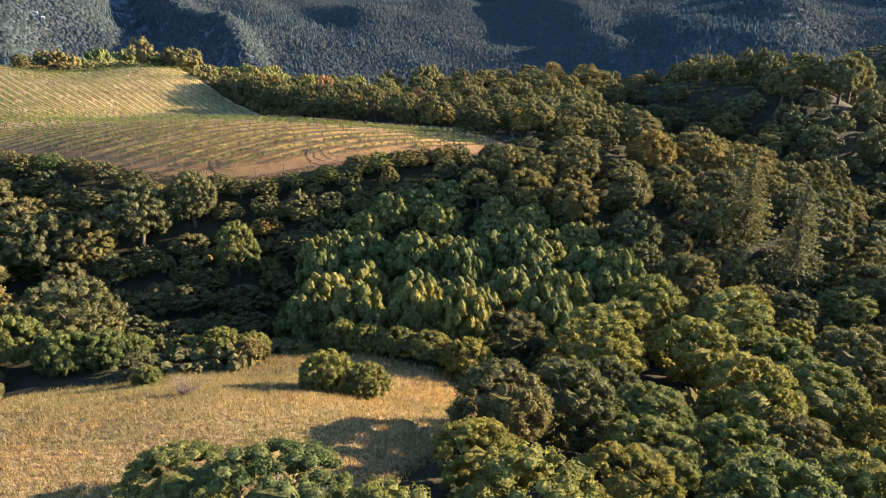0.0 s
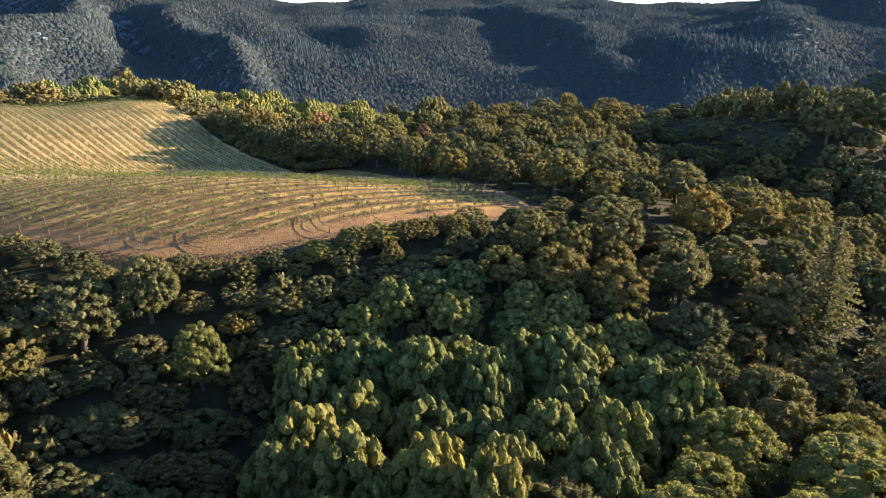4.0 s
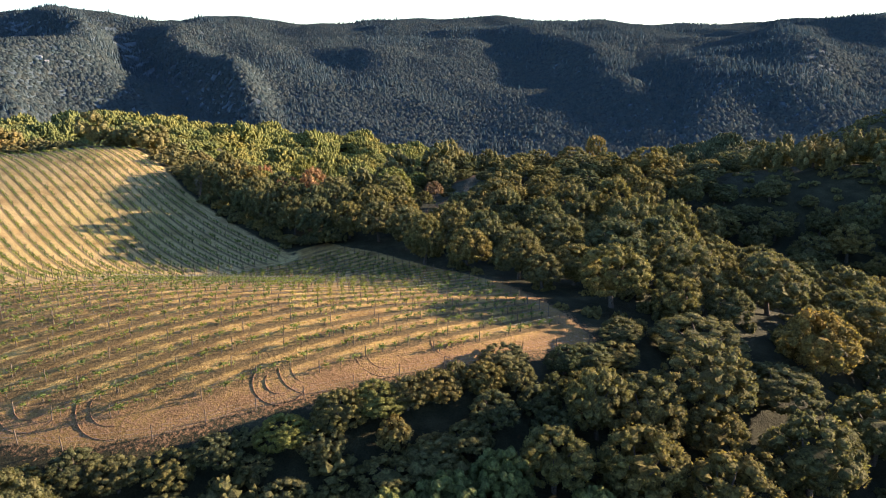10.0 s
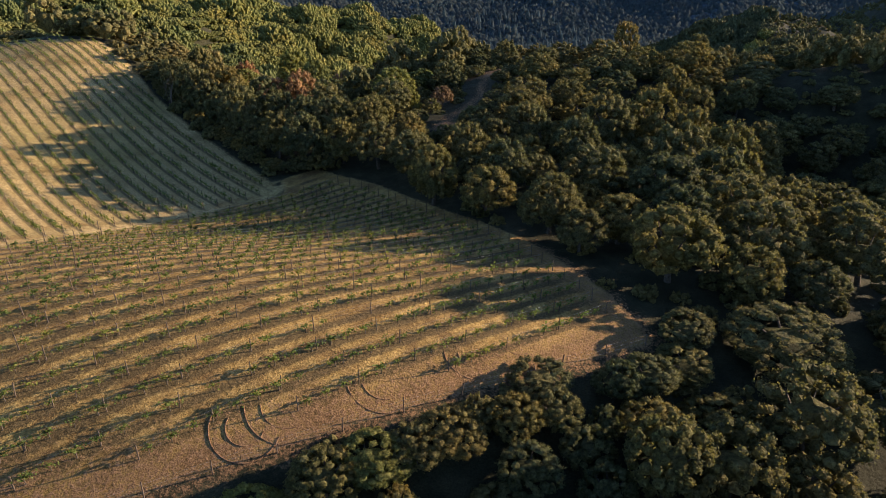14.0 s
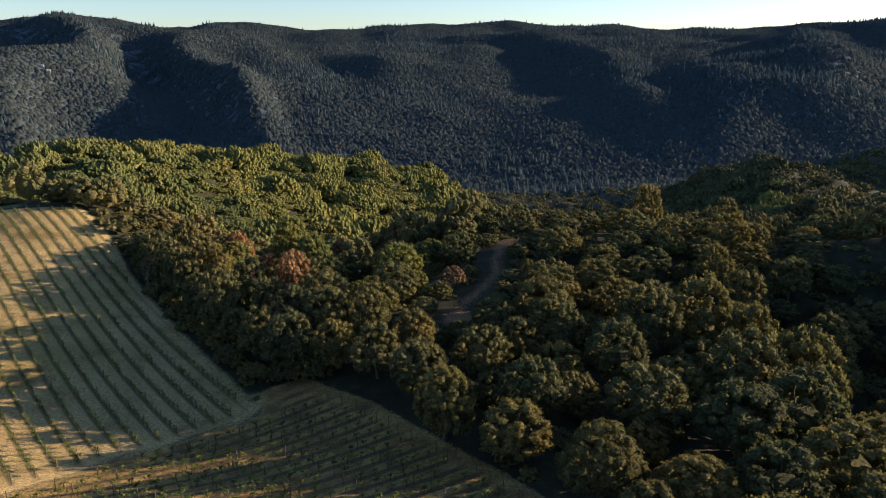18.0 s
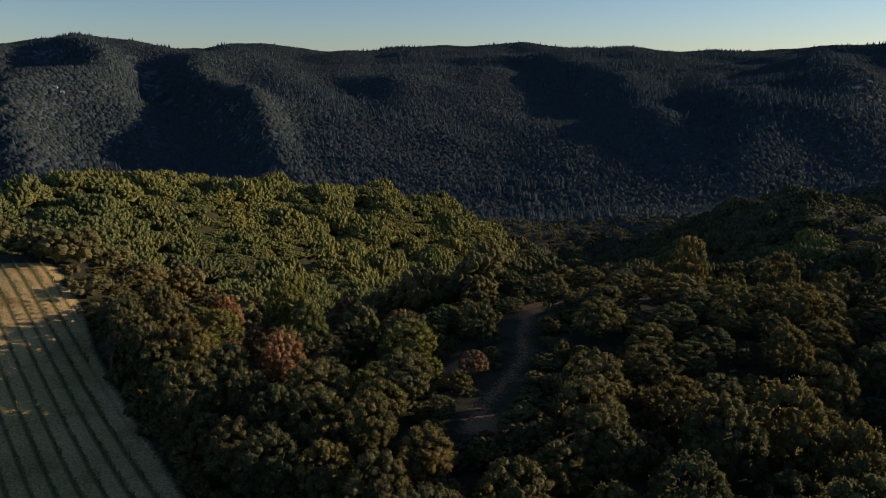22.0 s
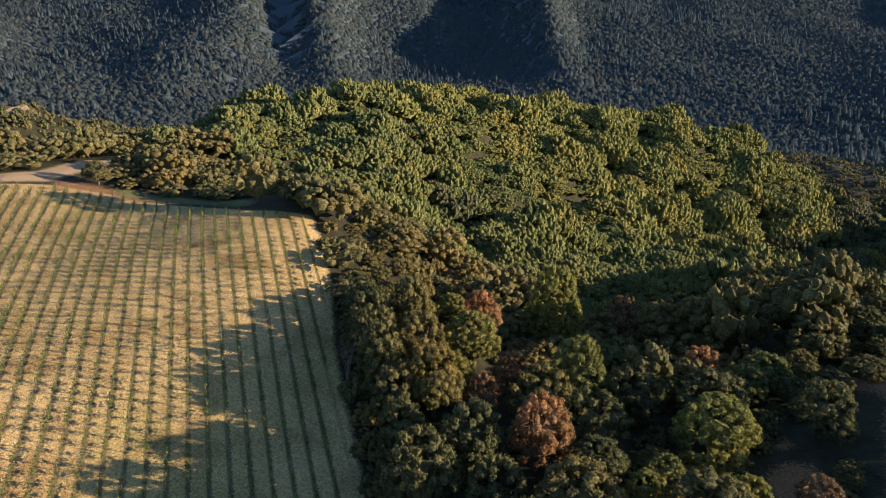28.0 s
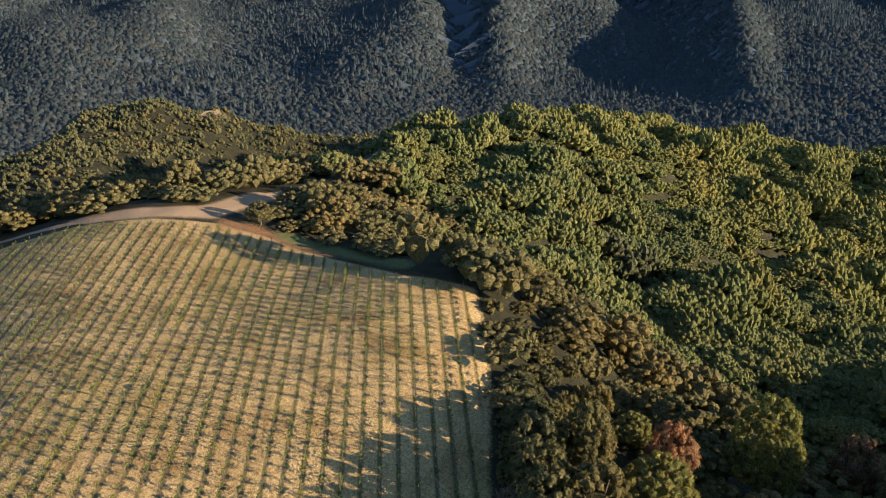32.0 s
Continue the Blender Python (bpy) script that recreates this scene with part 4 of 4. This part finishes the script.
for sel, forms, label_, leaf_, lo, hi in WOODS:
    spread("woodland_canopy", label_, forms, mx[sel], my[sel], w1[sel], w1[sel] * rng.uniform(lo, hi, sel.sum()) * np.where(close_[sel], 0.75 + 0.5 * group_[sel], 0.62 + 0.85 * group_[sel]), leaf_)

# chaparral between the nearer trees and on the side ridges
sx, sy = scatter(-100, 118, 58, 330, 4.6)
ok = open_ground(sx, sy, 1.2) & (rng.uniform(0, 1, len(sx)) < np.where((sy < 122) | (sx < -55), 1.0, 0.75))
spread("undergrowth", "low brush filling the gaps between the trees", low_brush, sx[ok], sy[ok], rng.uniform(1.3, 2.4, ok.sum()) * np.where((sy[ok] < 122) | (sx[ok] < -55), 1.5, 1.0), rng.uniform(0.8, 1.6, ok.sum()) * np.where((sy[ok] < 122) | (sx[ok] < -55), 2.0, 1.0), OAK, 0.1)

sx, sy = scatter(-680, -215, 240, 900, 7.4)
ok = ((sx < -330) | (sy > 640)) & (along(CREST_ROAD, sx, sy) > 6) & (sx > -130 - sy)
w1 = rng.uniform(2.8, 5.2, ok.sum())
spread("side_ridge_brush", "scrub and small oaks on the side knolls", cheap, sx[ok], sy[ok], w1, w1 * rng.uniform(0.6, 1.2, ok.sum()), SCRUB, category="scrub")
sx, sy = scatter(-215, 700, 330, 1040, 8.6)
ok = ((sx > 120 + (sy - 330) * 0.35) | (sy > np.where(sx > -40, 750, 640))) & (sx < 150 + sy * 0.66)
w1 = rng.uniform(2.5, 5.2, ok.sum())
spread("side_ridge_brush", "dark scrub on the low ridge across the gully", cheap, sx[ok], sy[ok], w1, w1 * rng.uniform(0.6, 1.2, ok.sum()), OAK, category="scrub")

# wooded mountain side across the valley, haze painted into its leaf colour
FAR_TREES = 310000
pr = rng.uniform(0, 1, FAR_TREES)
rad_ = np.sqrt(800.0**2 + pr * (3120.0**2 - 800.0**2))
az_ = np.radians(rng.uniform(-84, 40, FAR_TREES))
fx, fy = -10 + rad_ * np.sin(az_), 130 + rad_ * np.cos(az_)
conif = fbm(fx, fy, 260.0, 3) + rng.normal(0, 0.3, len(fx)) > 0.62
hgt = 6 + 11 * rng.uniform(0, 1, len(fx)) ** 2
spread("far_conifers", "distant conifer forest on the mountain slope", cones, fx[conif], fy[conif], hgt[conif] * rng.uniform(0.4, 0.6, conif.sum()), hgt[conif], HAZED_WOOD, 0.5, True, "forest")
spread("far_broadleaf_wood", "distant mixed wood on the mountain slope", blobs, fx[~conif], fy[~conif], rng.uniform(9, 14, (~conif).sum()), rng.uniform(4.5, 8, (~conif).sum()), HAZED_WOOD, 1.0, True, "forest")


# ---- the vineyard: rows on posts and wires ----
post_me = mesh_from("post", *tube([(0, 0, -0.5), (0, 0, 1.0), (0.01, 0, 1.5)], [0.055, 0.05, 0.048], 6), POST)


def vine_mesh():
    """One vine: a crooked stem with a loose leafy head along the wire."""
    n = int(rng.integers(34, 46))
    p = rng.normal(0, 1, (n, 3)) * (0.42, 0.15, 0.26) + (0, 0, 1.1)
    lv, lf = join([flakes(p, rng.normal(0, 1, (n, 3)) + (0, 0, 0.6), 0.16), core((rng.normal(0, 0.08), 0, 1.1), (0.34, 0.10, 0.20))])
    sv, sf = tube([(0, 0, -0.15), (rng.normal(0, 0.05), rng.normal(0, 0.04), 0.5), (rng.normal(0, 0.08), 0, 1.0)], [0.05, 0.045, 0.035], 4)
    v, f = join([(lv, lf), (sv, sf)])
    me = mesh_from("vine", v, f, VINE, False)
    me.materials.append(BARK)
    me.polygons.foreach_set("material_index", np.concatenate([np.zeros(len(lf), np.int32), np.ones(len(sf), np.int32)]))
    return me


VINES = [vine_mesh() for _ in range(10)]


def vine_row(a, b, lush, label):
    """One row from a to b: leafy vines with their stems, posts and two wires."""
    root = tagged(new("vine_row"), label, "vine row", "vine rows of the vineyard")
    a, b = np.array(a), np.array(b)
    length = float(np.linalg.norm(b - a))
    way = (b - a) / length
    steps = np.arange(0.8, length - 0.5, 1.85)
    steps = steps[rng.uniform(0, 1, len(steps)) > 0.06]
    c = a + steps[:, None] * way
    z = land(c[:, 0], c[:, 1])
    turn = math.atan2(way[1], way[0])
    for (x, y), h0 in zip(c, z):
        vig = lush * rng.uniform(0.6, 1.25)
        v = part("vine", VINES[int(rng.integers(len(VINES)))], VINE, root)
        v.matrix_basis = Matrix.LocRotScale((x, y, h0 - 0.05), Euler((0, 0, turn + math.pi * int(rng.integers(2)))), (vig, vig, 0.5 + 0.27 * vig))
    for s in np.linspace(0, length, max(int(round(length / 6.2)), 1) + 1):
        x, y = a + way * s
        p = part("post", post_me, POST, root)
        p.matrix_basis = Matrix.LocRotScale((x, y, zed(x, y)), Euler((rng.normal(0, 0.04), rng.normal(0, 0.04), 0)), (1, 1, rng.uniform(0.9, 1.1)))
    s = np.linspace(0, length, max(int(length / 4), 2))
    line = a + s[:, None] * way
    zz = land(line[:, 0], line[:, 1])
    part("wire", join([tube(np.stack([line[:, 0], line[:, 1], zz + up], 1), [0.006] * len(s), 3) for up in (0.75, 1.2)]), WIRE, root)
    return root


def plant_block(poly, azimuth, margin, lush, label):
    way, side = np.array([math.sin(azimuth), math.cos(azimuth)]), np.array([math.cos(azimuth), -math.sin(azimuth)])
    pts = np.array(poly)
    o, w_ = pts @ side, pts @ way
    s = np.arange(w_.min(), w_.max(), 0.5)
    for k in range(int(math.floor(o.min() / SPACING)), int(o.max() / SPACING) + 1):
        x, y = (side * k * SPACING)[:, None] + way[:, None] * s
        good = inside(poly, x, y) > margin
        runs = np.flatnonzero(np.diff(np.concatenate([[0], good.astype(int), [0]])))
        for u, v in zip(runs[::2], runs[1::2]):
            if v - u > 16:
                vine_row((x[u], y[u]), (x[v - 1], y[v - 1]), lush, label)


plant_block(UPPER, UP_AZ, 1.8, 1.0, "row of trellised vines with pale green leaves on the slope")
plant_block(LOWER, LOW_AZ, 2.3, 0.9, "row of young trellised vines on the brown field terrace")


# ---- fence along the terrace edge ----
def fence(line, gap=4.5):
    root = tagged(new("fence"), "low wooden post and wire fence along the field edge", "fence")
    tops = []
    for (ax, ay), (bx, by) in zip(line, line[1:]):
        n = max(int(math.hypot(bx - ax, by - ay) / gap), 1)
        for k in range(n):
            x, y = ax + (bx - ax) * k / n, ay + (by - ay) * k / n
            p = part("post", post_me, POST, root)
            p.matrix_basis = Matrix.LocRotScale((x, y, zed(x, y)), Euler((rng.normal(0, 0.05), rng.normal(0, 0.05), 0)), (1.1, 1.1, rng.uniform(0.9, 1.2)))
            tops.append((x, y, zed(x, y)))
    for up in (0.5, 0.95, 1.4):
        part("wire", tube([(x, y, z + up) for x, y, z in tops], [0.006] * len(tops), 3), WIRE, root)


fence([(-90, 127.5), (-51, 119.9), (-42, 119.4), (-34, 121.4), (-20, 127.8), (0, 137.4), (14.2, 145.2), (11.8, 153)])


# ---- wheel ruts where the tractor turns at the row ends ----
def rut(cx, cy, radius, start, sweep):
    """One pair of shallow curved ruts with crumbling banks of red soil."""
    a = np.radians(np.linspace(start, start + sweep, 15))
    pieces = []
    for r in (radius, radius + 1.35):
        x, y = cx + r * np.cos(a), cy + r * np.sin(a)
        pieces.append(tube(np.stack([x, y, land(x, y) + 0.0], 1), 0.055 + 0.025 * rng.uniform(-1, 1, len(a)), 5))
    return tagged(new("wheel_rut", mesh_from("wheel_rut", *join(pieces), CLOD)), "curved tractor wheel rut in crumbling red soil", "wheel rut", "wheel ruts on the field headland")


CLOD = clod_material()
for spot in ((-20, 132, 2.2, 190, 110), (-23, 129.6, 1.6, 160, 190), (-3.5, 140.2, 1.8, 180, 170), (0.5, 142.5, 1.4, 200, 120), (-39, 124.6, 2.4, 170, 120), (-47, 123.8, 1.8, 190, 140), (-12, 135.6, 2.0, 200, 90)):
    rut(*spot)


# ---- small white houses far up the mountain ----
def far_house(x, y, turn, long_, deep):
    root = tagged(new("house"), "small white house on the wooded mountain", "house", "houses on the mountain")
    h_, r_ = 3.2, 1.6
    a, c = long_ / 2, deep / 2
    wall = np.array([(-a, -c, -4), (a, -c, -4), (a, c, -4), (-a, c, -4), (-a, -c, h_), (a, -c, h_), (a, c, h_), (-a, c, h_), (-a, 0, h_ + r_), (a, 0, h_ + r_)])
    part("wall", (wall, np.array([(0, 1, 5), (0, 5, 4), (1, 2, 6), (1, 6, 5), (2, 3, 7), (2, 7, 6), (3, 0, 4), (3, 4, 7), (4, 7, 8), (5, 9, 6)])), PAINT, root, smooth=False)
    a, c = a + 0.5, c + 0.6
    roof = np.array([(-a, -c, h_ - 0.4), (a, -c, h_ - 0.4), (a, 0, h_ + r_ + 0.15), (-a, 0, h_ + r_ + 0.15), (a, c, h_ - 0.4), (-a, c, h_ - 0.4)])
    part("roof", (roof, np.array([(0, 1, 2), (0, 2, 3), (3, 2, 4), (3, 4, 5)])), SLATE, root, smooth=False)
    z = float(ground_z(np.array([x]), np.array([y]))[0])
    root.matrix_basis = pose(x, y, z + 2.0, 0, 0, turn)


PAINT, SLATE = plain_material("white_paint", (0.50, 0.50, 0.49), (0.62, 0.62, 0.60)), plain_material("roof_slate", (0.30, 0.29, 0.28), (0.42, 0.41, 0.40))
far_house(-788, 1424, 30, 7, 5)
far_house(-802, 1430, 20, 4, 4)


# ---- meadow: dry grass, a bare bush ----
tx, ty = scatter(-60, 5, 14, 68, 0.33)
ok = (inside(MEADOW, tx, ty) > -1.0)


def tuft():
    n = 6
    b = rng.normal(0, 0.10, (n, 2))
    t = b + rng.normal(0, 0.16, (n, 2))
    d = rng.normal(0, 1, (n, 2))
    d = d / np.linalg.norm(d, axis=1, keepdims=True) * 0.035
    v = np.stack([np.c_[b - d, np.zeros(n)], np.c_[b + d, np.zeros(n)], np.c_[t, rng.uniform(0.6, 1.0, n)]], 1).reshape(-1, 3)
    return v, np.arange(3 * n).reshape(-1, 3)


spread("meadow_grass", "tall dry golden grass with reddish seed heads", [tuft() for _ in range(6)], tx[ok], ty[ok], rng.uniform(0.7, 1.3, ok.sum()), rng.uniform(0.25, 0.6, ok.sum()), STRAW, 0.03, False, "grass")


def bare_branches(height, reach, n, thick):
    parts = []
    for k in range(n):
        a = rng.uniform(0, 6.283)
        out = np.array([math.cos(a), math.sin(a), 0]) * reach * rng.uniform(0.3, 1)
        tip = out + (0, 0, height * rng.uniform(0.6, 1))
        midp = tip * 0.5 + rng.normal(0, 0.12 * reach, 3)
        parts.append(tube([(0, 0, -0.2), midp, tip], [thick, thick * 0.6, thick * 0.15], 4))
        for j in range(3):
            s = rng.uniform(0.4, 0.9)
            p = midp * (1 - s) + tip * s
            parts.append(tube([p, p + rng.normal(0, 0.22, 3) * height * 0.5 + (0, 0, 0.12 * height)], [thick * 0.35, thick * 0.08], 3))
    return join(parts)


def bare_plant(name, label, category, x, y, geometry):
    ob = tagged(new(name, mesh_from(name, *geometry, DEAD)), label, category)
    ob.location = (x, y, zed(x, y) - 0.05)


bare_plant("bare_shrub", "leafless twiggy shrub in the dry meadow", "shrub", -20.8, 48.6, bare_branches(1.5, 1.5, 60, 0.045))
bare_plant("dead_tree", "bare pale dead tree at the field edge", "tree", -72.5, 243, bare_branches(7, 2.6, 9, 0.10))
